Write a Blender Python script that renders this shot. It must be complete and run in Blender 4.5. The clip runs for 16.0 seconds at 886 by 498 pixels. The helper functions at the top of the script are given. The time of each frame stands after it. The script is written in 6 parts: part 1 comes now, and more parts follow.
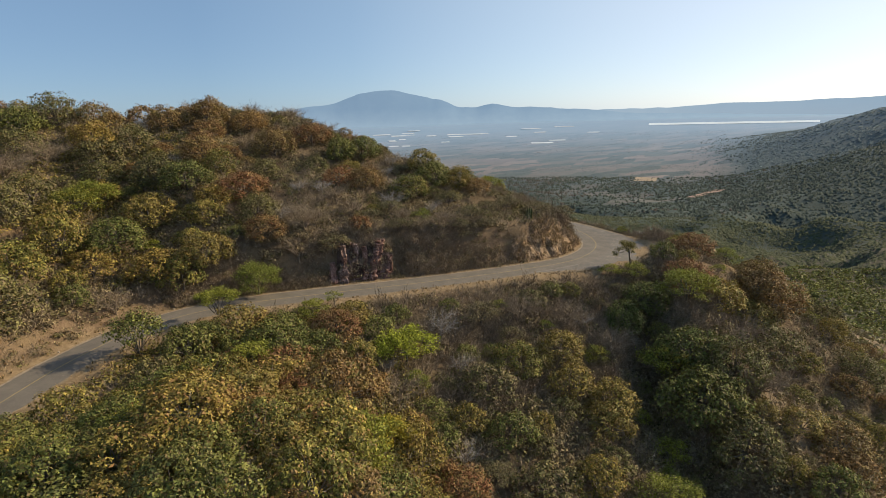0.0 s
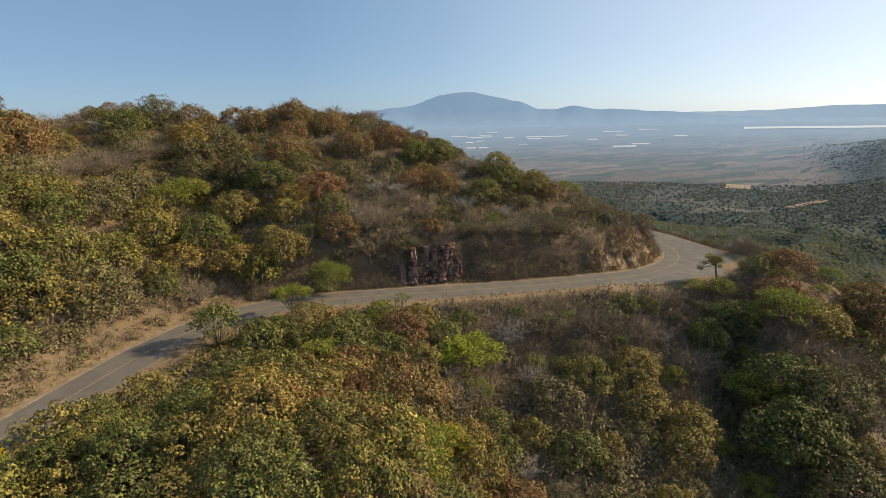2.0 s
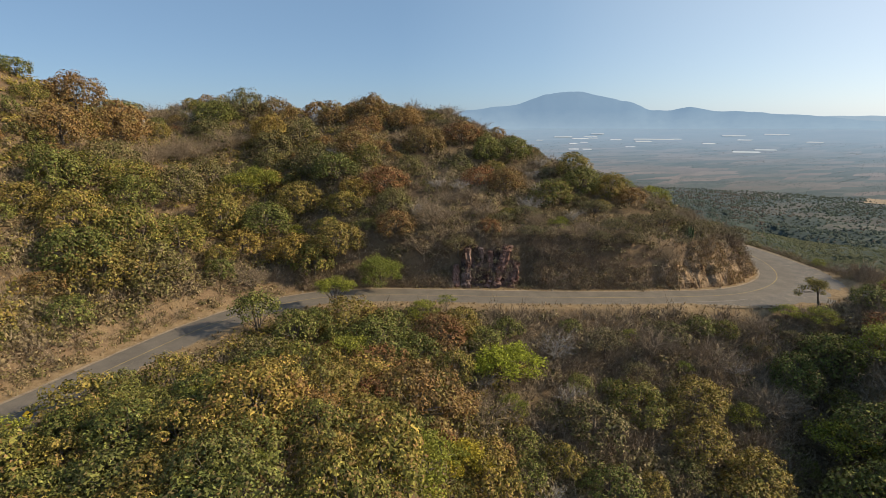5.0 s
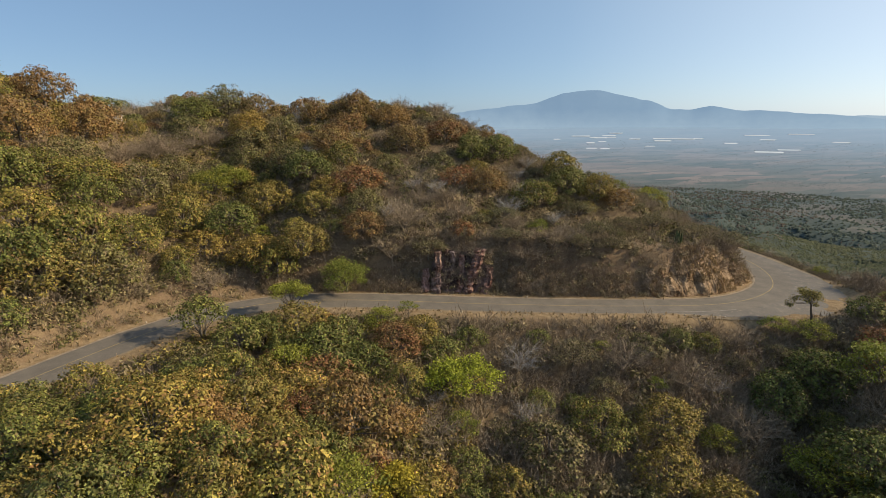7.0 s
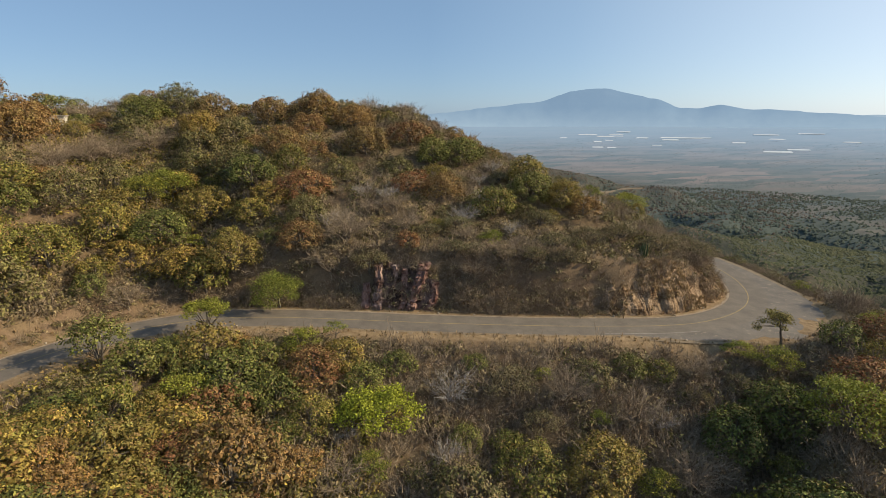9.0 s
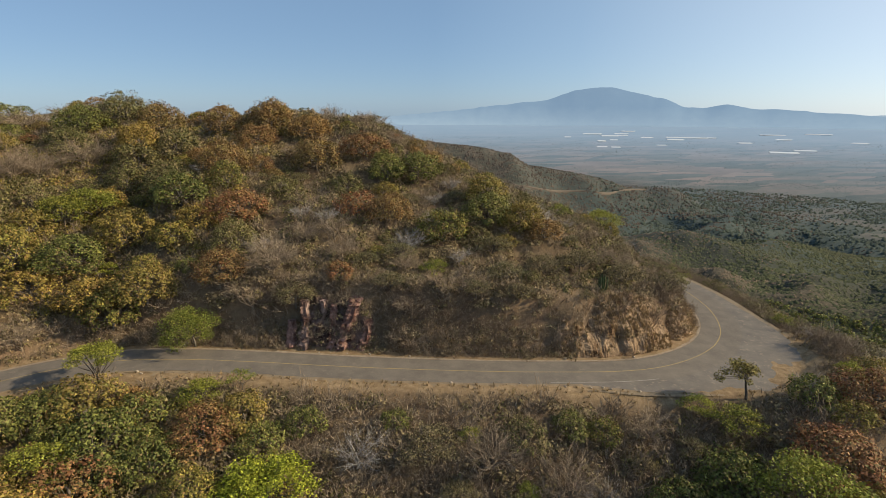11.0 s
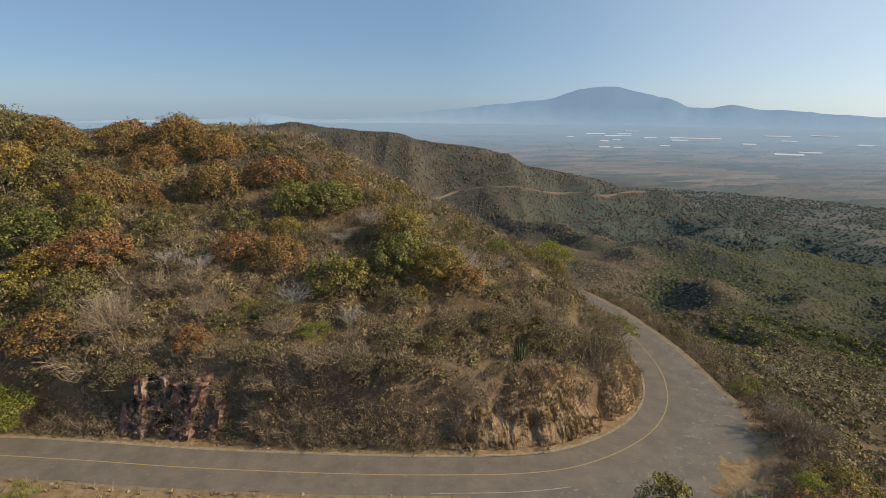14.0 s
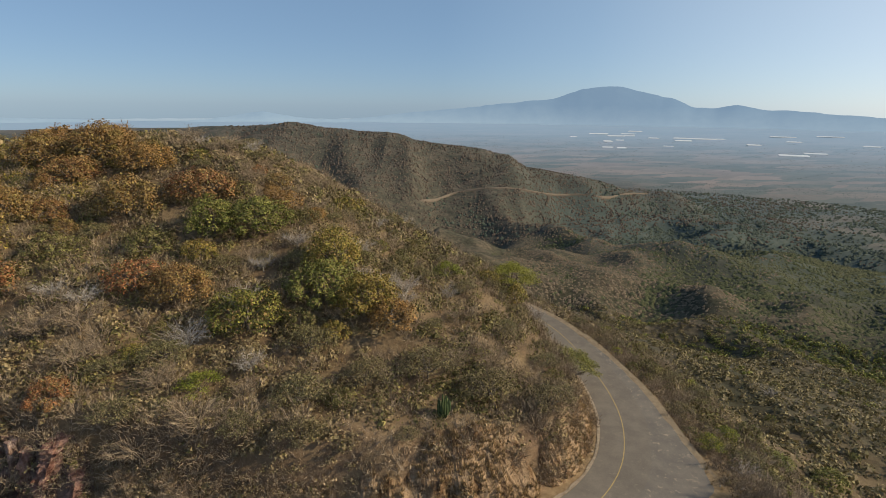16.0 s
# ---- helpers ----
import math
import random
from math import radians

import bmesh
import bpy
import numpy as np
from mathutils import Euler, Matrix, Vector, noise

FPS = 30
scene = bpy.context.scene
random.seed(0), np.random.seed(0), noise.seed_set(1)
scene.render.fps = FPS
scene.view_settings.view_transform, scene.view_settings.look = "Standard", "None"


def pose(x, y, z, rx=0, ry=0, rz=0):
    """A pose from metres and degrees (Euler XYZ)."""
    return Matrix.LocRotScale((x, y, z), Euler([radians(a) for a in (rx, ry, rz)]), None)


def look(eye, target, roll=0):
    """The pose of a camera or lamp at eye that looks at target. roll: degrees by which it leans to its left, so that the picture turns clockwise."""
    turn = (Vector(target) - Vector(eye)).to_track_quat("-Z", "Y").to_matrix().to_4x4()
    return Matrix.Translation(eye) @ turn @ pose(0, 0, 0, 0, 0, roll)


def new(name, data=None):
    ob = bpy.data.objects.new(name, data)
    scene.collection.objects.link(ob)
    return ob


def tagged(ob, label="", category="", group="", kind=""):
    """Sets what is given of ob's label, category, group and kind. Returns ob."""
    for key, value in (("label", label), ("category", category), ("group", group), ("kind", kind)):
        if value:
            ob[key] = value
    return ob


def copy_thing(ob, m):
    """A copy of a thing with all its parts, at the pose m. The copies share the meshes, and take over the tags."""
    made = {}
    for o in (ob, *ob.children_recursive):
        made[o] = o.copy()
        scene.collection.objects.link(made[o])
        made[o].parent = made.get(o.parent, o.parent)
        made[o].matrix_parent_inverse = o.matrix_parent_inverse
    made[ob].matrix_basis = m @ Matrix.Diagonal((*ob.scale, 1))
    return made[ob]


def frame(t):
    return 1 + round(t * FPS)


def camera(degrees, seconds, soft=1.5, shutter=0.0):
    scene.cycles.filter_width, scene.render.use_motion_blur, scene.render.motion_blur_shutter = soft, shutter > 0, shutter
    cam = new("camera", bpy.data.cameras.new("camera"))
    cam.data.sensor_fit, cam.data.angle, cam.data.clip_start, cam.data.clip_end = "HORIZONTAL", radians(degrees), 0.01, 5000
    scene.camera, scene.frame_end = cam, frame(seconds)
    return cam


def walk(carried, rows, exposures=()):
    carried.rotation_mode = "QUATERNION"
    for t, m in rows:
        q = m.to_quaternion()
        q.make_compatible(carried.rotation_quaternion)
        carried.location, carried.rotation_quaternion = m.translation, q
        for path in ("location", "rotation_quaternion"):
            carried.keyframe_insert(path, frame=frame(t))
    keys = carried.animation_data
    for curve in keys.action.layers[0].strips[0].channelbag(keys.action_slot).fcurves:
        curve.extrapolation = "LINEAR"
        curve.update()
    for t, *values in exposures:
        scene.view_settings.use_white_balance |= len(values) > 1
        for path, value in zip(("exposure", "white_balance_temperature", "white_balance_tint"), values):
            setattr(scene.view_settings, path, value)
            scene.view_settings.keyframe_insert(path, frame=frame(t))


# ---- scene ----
# ------------------------------------------------------------------ camera
cam = camera(80.64, 16.0, 0.7)
PATH = [
    (0, (-48.68, -32.65, 27.55), (-10.69, 56.23, 1.90), -1.87),
    (0.5, (-48.79, -32.03, 27.94), (-10.49, 56.71, 2.26), -1.82),
    (1, (-48.79, -31.79, 27.92), (-11.86, 57.57, 2.39), -1.79),
    (1.5, (-48.31, -31.54, 27.79), (-19.60, 60.92, 2.74), -1.83),
    (2, (-47.49, -31.30, 27.84), (-22.62, 62.29, 2.89), -1.63),
    (2.5, (-46.49, -30.81, 27.60), (-22.51, 63.05, 2.78), -1.51),
    (3, (-44.80, -30.50, 27.42), (-22.03, 63.68, 2.69), -1.51),
    (3.5, (-43.30, -29.95, 27.22), (-21.54, 64.49, 2.55), -1.50),
    (4, (-41.54, -29.49, 27.06), (-26.20, 66.24, 2.58), -1.40),
    (6.5, (-30.42, -24.89, 26.63), (-26.19, 71.84, 1.62), -0.43),
    (7, (-27.29, -23.36, 26.44), (-23.67, 73.40, 1.43), -0.49),
    (7.5, (-24.05, -21.74, 26.41), (-21.07, 74.99, 1.22), -0.43),
    (8, (-20.69, -19.84, 26.52), (-18.06, 76.88, 1.27), -0.40),
    (8.5, (-17.38, -17.62, 26.82), (-14.95, 79.09, 1.51), -0.35),
    (9, (-14.25, -15.14, 27.23), (-11.95, 81.56, 1.84), -0.28),
    (11.5, (1.90, -1.25, 31.90), (3.12, 95.35, 6.08), 0.06),
    (12, (5.19, 1.86, 32.82), (6.30, 98.46, 7.02), 0.06),
    (12.5, (8.33, 5.11, 33.76), (9.43, 101.68, 7.85), 0.15),
    (13, (11.58, 8.41, 34.59), (12.50, 104.98, 8.62), 0.24),
    (13.5, (14.87, 11.84, 35.35), (15.67, 108.37, 9.24), 0.31),
    (14, (18.00, 15.16, 36.03), (18.70, 111.66, 9.82), 0.46),
    (14.5, (21.20, 18.38, 36.67), (21.70, 114.86, 10.35), 0.59),
    (15, (24.30, 21.68, 37.27), (24.65, 118.12, 10.85), 0.66),
    (15.5, (27.45, 25.01, 37.79), (27.69, 121.44, 11.33), 0.82),
    (16, (30.61, 28.35, 37.85), (30.60, 124.82, 11.52), 0.60),
]
walk(cam, [(t, look(eye, target, roll)) for t, eye, target, roll in PATH],
     [(0, 0.38), (4, 0.38), (9, 0.42), (12, 0.32), (16, 0.24)])


# ------------------------------------------------------------------ world and sun
SUN_EL, SUN_AZ = 28.0, 93.0        # degrees above the horizon, and clockwise from +y
world = bpy.data.worlds.new("sky")
scene.world = world
world.use_nodes = True
_wn = world.node_tree.nodes
_sky = _wn.new("ShaderNodeTexSky")
_sky.sky_type, _sky.sun_disc = "NISHITA", False
_sky.sun_elevation, _sky.sun_rotation = radians(SUN_EL), radians(SUN_AZ)
_sky.altitude, _sky.air_density, _sky.dust_density, _sky.ozone_density = 1500, 0.8, 1.3, 2.2
_glow = _wn.new("ShaderNodeTexGradient")   # the haze brightens towards the sun, which stands in the east
_tone = _wn.new("ShaderNodeValToRGB")
_tone.color_ramp.elements.new(0.25)
_tone.color_ramp.elements.new(0.55)
for _e, (_at, _c) in zip(_tone.color_ramp.elements, ((0.0, (0.21, 0.34, 0.50)), (0.25, (0.31, 0.45, 0.60)), (0.55, (0.56, 0.68, 0.78)), (0.92, (0.93, 0.96, 0.98)))):
    _e.position, _e.color = _at, (*_c, 1)
world.node_tree.links.new(_glow.outputs[1], _tone.inputs[0])
_lift = _wn.new("ShaderNodeVectorMath")
_lift.operation = "SCALE"
_lift.inputs["Scale"].default_value = 10.0
world.node_tree.links.new(_tone.outputs[0], _lift.inputs[0])
_veil = _wn.new("ShaderNodeMix")           # thick valley haze evens the sky out
_veil.data_type, _veil.inputs[0].default_value = "RGBA", 0.58
world.node_tree.links.new(_lift.outputs[0], _veil.inputs[7])
world.node_tree.links.new(_sky.outputs[0], _veil.inputs[6])
world.node_tree.links.new(_veil.outputs[2], _wn["Background"].inputs[0])
_wn["Background"].inputs[1].default_value = 0.092
_sd = bpy.data.lights.new("sun", "SUN")
_sd.energy, _sd.angle, _sd.color = 5.0, radians(0.6), (1.0, 0.82, 0.55)
sun = new("sun", _sd)
sun.matrix_world = look((math.sin(radians(SUN_AZ)) * math.cos(radians(SUN_EL)) * 300, math.cos(radians(SUN_AZ)) * math.cos(radians(SUN_EL)) * 300,
                         math.sin(radians(SUN_EL)) * 300), (0, 0, 0))

# ------------------------------------------------------------------ materials
def shader(name, rough=0.9, spec=0.2):
    m = bpy.data.materials.new(name)
    m.use_nodes = True
    t = m.node_tree
    b = t.nodes["Principled BSDF"]
    b.inputs["Roughness"].default_value = rough
    b.inputs["Specular IOR Level"].default_value = spec
    return m, t, b


def ramp(t, fac, stops):
    r = t.nodes.new("ShaderNodeValToRGB")
    el = r.color_ramp.elements
    while len(el) > len(stops):
        el.remove(el[-1])
    while len(el) < len(stops):
        el.new(0.5)
    for e, (p, c) in zip(el, stops):
        e.position, e.color = p, (*c, 1)
    t.links.new(fac, r.inputs[0])
    return r.outputs[0]


def noise_tex(t, scale, detail=4, rough=0.55, vec=None):
    n = t.nodes.new("ShaderNodeTexNoise")
    n.inputs["Scale"].default_value, n.inputs["Detail"].default_value, n.inputs["Roughness"].default_value = scale, detail, rough
    if vec is None:
        vec = t.nodes.new("ShaderNodeNewGeometry").outputs["Position"]
    t.links.new(vec, n.inputs["Vector"])
    return n.outputs[0]


def mixc(t, fac, a, b, blend="MIX"):
    n = t.nodes.new("ShaderNodeMix")
    n.data_type, n.blend_type = "RGBA", blend
    for sock, v in ((n.inputs[0], fac), (n.inputs[6], a), (n.inputs[7], b)):
        if isinstance(v, (int, float)):
            sock.default_value = v
        elif isinstance(v, tuple):
            sock.default_value = (*v, 1)
        else:
            t.links.new(v, sock)
    return n.outputs[2]


def calc(t, op, a, b=0.0, clamp=False):
    n = t.nodes.new("ShaderNodeMath")
    n.operation, n.use_clamp = op, clamp
    for sock, v in zip(n.inputs, (a, b)):
        if isinstance(v, (int, float)):
            sock.default_value = v
        else:
            t.links.new(v, sock)
    return n.outputs[0]


def attr(t, name):
    n = t.nodes.new("ShaderNodeAttribute")
    n.attribute_name = name
    return n.outputs["Fac"]


def bump(t, b, h, strength, dist):
    n = t.nodes.new("ShaderNodeBump")
    n.inputs["Strength"].default_value, n.inputs["Distance"].default_value = strength, dist
    t.links.new(h, n.inputs["Height"])
    t.links.new(n.outputs[0], b.inputs["Normal"])


def leaf_material(name, tones, dead=None, thin=0.16):
    """Leaves: the tree's own tone by object, lighter and darker leaf by leaf, a share of dead ones."""
    m, t, b = shader(name, 0.62, 0.18)
    oi = t.nodes.new("ShaderNodeObjectInfo")
    ge = t.nodes.new("ShaderNodeNewGeometry")
    isl = ge.outputs["Random Per Island"]
    patch = noise_tex(t, 0.45, 2, 0.5)
    clump = attr(t, "clump")
    f = calc(t, "ADD", calc(t, "MULTIPLY", oi.outputs["Random"], 0.62), calc(t, "MULTIPLY", calc(t, "SUBTRACT", patch, 0.5), 0.45))
    f = calc(t, "ADD", f, calc(t, "MULTIPLY", calc(t, "SUBTRACT", clump, 0.3), 0.34))
    f = calc(t, "ADD", f, calc(t, "MULTIPLY", isl, 0.22), True)
    c = ramp(t, f, [(i / max(len(tones) - 1, 1), k) for i, k in enumerate(tones)])
    lum = ramp(t, isl, [(0, (0.40, 0.40, 0.40)), (0.5, (0.88, 0.88, 0.88)), (1, (1.8, 1.8, 1.8))])
    c = mixc(t, 1.0, c, ramp(t, clump, [(0, (0.78, 0.78, 0.78)), (1, (1.22, 1.22, 1.22))]), "MULTIPLY")
    c = mixc(t, 1.0, c, lum, "MULTIPLY")
    if dead:
        c = mixc(t, calc(t, "GREATER_THAN", calc(t, "FRACT", calc(t, "MULTIPLY", isl, 17.3)), 0.86), c, dead)
    t.links.new(c, b.inputs["Base Color"])
    tr = t.nodes.new("ShaderNodeBsdfTranslucent")
    t.links.new(c, tr.inputs[0])
    mx = t.nodes.new("ShaderNodeMixShader")
    mx.inputs[0].default_value = thin
    t.links.new(b.outputs[0], mx.inputs[1])
    t.links.new(tr.outputs[0], mx.inputs[2])
    t.links.new(mx.outputs[0], t.nodes["Material Output"].inputs[0])
    return m


def bark_material(name, a, b_, scale=3.0):
    m, t, b = shader(name, 0.9, 0.1)
    n = noise_tex(t, scale, 5, 0.6)
    ge = t.nodes.new("ShaderNodeNewGeometry")
    c = ramp(t, n, [(0.3, a), (0.7, b_)])
    c = mixc(t, 1.0, c, ramp(t, ge.outputs["Random Per Island"], [(0, (0.65, 0.65, 0.65)), (1, (1.3, 1.3, 1.3))]), "MULTIPLY")
    t.links.new(c, b.inputs["Base Color"])
    bump(t, b, noise_tex(t, scale * 5, 4), 0.5, 0.04)
    return m


LEAF_ORANGE = leaf_material("leaf_orange", [(0.27, 0.185, 0.055), (0.26, 0.15, 0.052), (0.22, 0.13, 0.05), (0.18, 0.145, 0.048), (0.22, 0.115, 0.052)], (0.22, 0.15, 0.08))
LEAF_RUST = leaf_material("leaf_rust", [(0.24, 0.125, 0.055), (0.25, 0.11, 0.052), (0.20, 0.12, 0.05), (0.22, 0.145, 0.055)], (0.16, 0.14, 0.05))
LEAF_MIXED = leaf_material("leaf_mixed", [(0.098, 0.108, 0.030), (0.140, 0.140, 0.034), (0.185, 0.168, 0.038), (0.245, 0.18, 0.045), (0.13, 0.125, 0.038)], (0.26, 0.17, 0.07))
LEAF_GREEN = leaf_material("leaf_green", [(0.095, 0.108, 0.032), (0.125, 0.14, 0.035), (0.17, 0.17, 0.044), (0.105, 0.11, 0.037)], (0.18, 0.14, 0.06))
LEAF_ACACIA = leaf_material("leaf_acacia", [(0.19, 0.208, 0.036), (0.24, 0.243, 0.038), (0.155, 0.178, 0.036), (0.29, 0.245, 0.04)], None, 0.25)
LEAF_OLIVE = leaf_material("leaf_olive", [(0.12, 0.112, 0.045), (0.155, 0.135, 0.05), (0.13, 0.13, 0.045), (0.18, 0.14, 0.065)], (0.20, 0.15, 0.09))
LEAF_DRY = leaf_material("leaf_dry", [(0.205, 0.155, 0.088), (0.24, 0.185, 0.108), (0.185, 0.148, 0.080), (0.265, 0.205, 0.125), (0.22, 0.172, 0.106)], (0.165, 0.14, 0.055))
LEAF_KHAKI = leaf_material("leaf_khaki", [(0.135, 0.118, 0.058), (0.175, 0.145, 0.072), (0.145, 0.135, 0.060), (0.20, 0.165, 0.09)], (0.21, 0.17, 0.11))
LEAF_LONE = leaf_material("leaf_lone", [(0.15, 0.135, 0.042), (0.19, 0.165, 0.048), (0.165, 0.155, 0.045)], (0.24, 0.18, 0.07))
LEAF_GOLD = leaf_material("leaf_gold", [(0.175, 0.16, 0.040), (0.23, 0.185, 0.045), (0.29, 0.205, 0.05), (0.165, 0.155, 0.040)], (0.26, 0.15, 0.06))
STRAW = leaf_material("straw", [(0.377, 0.275, 0.145), (0.290, 0.203, 0.109), (0.435, 0.326, 0.174)], (0.203, 0.160, 0.087))


def wood_material(name, tones):
    """Crowns seen from far: each its own tone, drifting over the slopes, with leafy relief."""
    m, t, b = shader(name, 0.85, 0.08)
    isl = t.nodes.new("ShaderNodeNewGeometry").outputs["Random Per Island"]
    f = calc(t, "ADD", calc(t, "MULTIPLY", isl, 0.6), calc(t, "MULTIPLY", calc(t, "SUBTRACT", noise_tex(t, 0.012, 4, 0.6), 0.36), 1.5), True)
    c = ramp(t, f, [(i / (len(tones) - 1), k) for i, k in enumerate(tones)])
    c = mixc(t, 1.0, c, ramp(t, noise_tex(t, 0.9, 3, 0.6), [(0.3, (0.6, 0.6, 0.6)), (0.7, (1.35, 1.35, 1.35))]), "MULTIPLY")
    t.links.new(c, b.inputs["Base Color"])
    bump(t, b, noise_tex(t, 0.8, 5, 0.7), 0.7, 0.7)
    return m


# most distant woods and scrub: haze painted in as paler, bluer tones
WOOD_HAZED = wood_material("wood_hazed", [(0.075, 0.105, 0.118), (0.092, 0.122, 0.132), (0.112, 0.142, 0.148), (0.085, 0.112, 0.124)])
DRY_HAZED = wood_material("dry_hazed", [(0.115, 0.135, 0.142), (0.145, 0.160, 0.160), (0.165, 0.175, 0.172)])
WOOD_NEAR = wood_material("wood_near", [(0.040, 0.052, 0.030), (0.058, 0.068, 0.036), (0.082, 0.088, 0.046), (0.060, 0.064, 0.040), (0.100, 0.100, 0.055)])
DRY_NEAR = wood_material("dry_near", [(0.085, 0.070, 0.052), (0.125, 0.100, 0.072), (0.160, 0.125, 0.090), (0.105, 0.086, 0.064)])
# greens pushed towards blue, the valley haze put into the leaf colour
WOOD_HAZE_GREEN = wood_material("wood_haze_green", [(0.036, 0.050, 0.046), (0.049, 0.064, 0.054), (0.070, 0.086, 0.066), (0.053, 0.064, 0.055), (0.086, 0.098, 0.074)])
WOOD_DRY = wood_material("wood_dry", [(0.050, 0.043, 0.038), (0.074, 0.061, 0.050), (0.100, 0.080, 0.064), (0.060, 0.051, 0.045)])
BARK = bark_material("bark", (0.10, 0.085, 0.07), (0.19, 0.165, 0.14))
TWIG = bark_material("twig", (0.19, 0.147, 0.106), (0.30, 0.24, 0.175))
PALE_TWIG = bark_material("pale_twig", (0.26, 0.235, 0.21), (0.38, 0.35, 0.32))


def ground_material():
    m, t, b = shader("hill_soil", 0.95, 0.1)
    fine, mid, wide = noise_tex(t, 1.3, 6, 0.65), noise_tex(t, 0.16, 5, 0.6), noise_tex(t, 0.02, 4, 0.55)
    dry = ramp(t, fine, [(0.25, (0.10, 0.075, 0.048)), (0.5, (0.165, 0.12, 0.072)), (0.75, (0.22, 0.165, 0.10))])
    litter = ramp(t, fine, [(0.3, (0.085, 0.065, 0.045)), (0.7, (0.15, 0.10, 0.06))])
    c = mixc(t, ramp(t, mid, [(0.42, (0, 0, 0)), (0.58, (1, 1, 1))]), dry, litter)
    red = ramp(t, fine, [(0.3, (0.16, 0.105, 0.068)), (0.7, (0.25, 0.175, 0.115))])
    c = mixc(t, calc(t, "MULTIPLY", attr(t, "cutting"), ramp(t, mid, [(0.35, (0.25, 0.25, 0.25)), (0.6, (1, 1, 1))])), c, red)
    verge = ramp(t, noise_tex(t, 0.9, 8, 0.7), [(0.30, (0.13, 0.09, 0.052)), (0.48, (0.22, 0.155, 0.09)), (0.72, (0.34, 0.255, 0.16))])
    c = mixc(t, attr(t, "verge"), c, verge)
    # forest floor and canopy tone of the slopes across the valley
    wood = ramp(t, noise_tex(t, 0.035, 8, 0.7), [(0.36, (0.040, 0.040, 0.026)), (0.47, (0.058, 0.054, 0.036)), (0.56, (0.080, 0.068, 0.048)), (0.68, (0.105, 0.086, 0.062))])
    wood = mixc(t, 1.0, wood, ramp(t, noise_tex(t, 0.22, 6, 0.7), [(0.34, (0.45, 0.45, 0.45)), (0.66, (1.4, 1.4, 1.4))]), "MULTIPLY")
    wood = mixc(t, attr(t, "valley_floor"), wood, ramp(t, noise_tex(t, 0.03, 8, 0.75), [(0.38, (0.034, 0.047, 0.040)), (0.52, (0.052, 0.067, 0.056)), (0.66, (0.078, 0.088, 0.070))]))
    c = mixc(t, attr(t, "wooded"), c, wood)
    # open plain: strips of fields, each its own tone
    ge = t.nodes.new("ShaderNodeNewGeometry")
    mp = t.nodes.new("ShaderNodeMapping")
    mp.inputs["Scale"].default_value = (0.0065, 0.017, 0)
    mp.inputs["Rotation"].default_value = (0, 0, 0.42)
    t.links.new(ge.outputs["Position"], mp.inputs[0])
    vo = t.nodes.new("ShaderNodeTexVoronoi")
    vo.distance = "CHEBYCHEV"
    vo.inputs["Scale"].default_value, vo.inputs["Randomness"].default_value = 1.0, 0.8
    t.links.new(mp.outputs[0], vo.inputs["Vector"])
    sep = t.nodes.new("ShaderNodeSeparateColor")
    t.links.new(vo.outputs["Color"], sep.inputs[0])
    field = ramp(t, sep.outputs[0], [(0.0, (0.042, 0.058, 0.050)), (0.25, (0.082, 0.097, 0.083)), (0.45, (0.20, 0.145, 0.122)), (0.6, (0.108, 0.108, 0.092)), (0.8, (0.26, 0.19, 0.16)), (1.0, (0.06, 0.078, 0.067))])
    scrub = ramp(t, noise_tex(t, 0.016, 9, 0.8), [(0.40, (0.026, 0.037, 0.032)), (0.52, (0.11, 0.098, 0.084)), (0.7, (0.165, 0.14, 0.12))])
    c = mixc(t, attr(t, "fields"), c, mixc(t, 0.3, field, scrub))
    # blue aerial haze painted into the base colour of the far ground
    c = mixc(t, attr(t, "distance_haze"), c, (0.25, 0.36, 0.50))
    t.links.new(c, b.inputs["Base Color"])
    bump(t, b, noise_tex(t, 2.2, 8, 0.7), 0.6, 0.25)
    return m


GROUND = ground_material()


def asphalt_material(name, a, b_, patch):
    m, t, b = shader(name, 0.88, 0.25)
    n = noise_tex(t, 0.35, 5, 0.6)
    g = noise_tex(t, 14, 3, 0.7)
    c = mixc(t, ramp(t, n, [(0.35, (0, 0, 0)), (0.68, (1, 1, 1))]), a, b_)
    c = mixc(t, ramp(t, noise_tex(t, 0.9, 7, 0.75), [(0.56, (0, 0, 0)), (0.70, (1, 1, 1))]), c, patch)
    c = mixc(t, 1.0, c, ramp(t, g, [(0.2, (0.75, 0.75, 0.75)), (0.8, (1.25, 1.25, 1.25))]), "MULTIPLY")
    t.links.new(c, b.inputs["Base Color"])
    bump(t, b, g, 0.3, 0.02)
    return m


ASPHALT = asphalt_material("asphalt", (0.118, 0.104, 0.090), (0.158, 0.138, 0.118), (0.185, 0.160, 0.132))
LAYBY = asphalt_material("worn_layby", (0.115, 0.104, 0.095), (0.158, 0.140, 0.122), (0.31, 0.255, 0.19))


def plain_material(name, a, b_, scale=2.0, rough=0.85, spec=0.2):
    m, t, b = shader(name, rough, spec)
    c = ramp(t, noise_tex(t, scale, 5, 0.6), [(0.3, a), (0.7, b_)])
    t.links.new(c, b.inputs["Base Color"])
    bump(t, b, noise_tex(t, scale * 4, 5, 0.65), 0.5, 0.08)
    return m


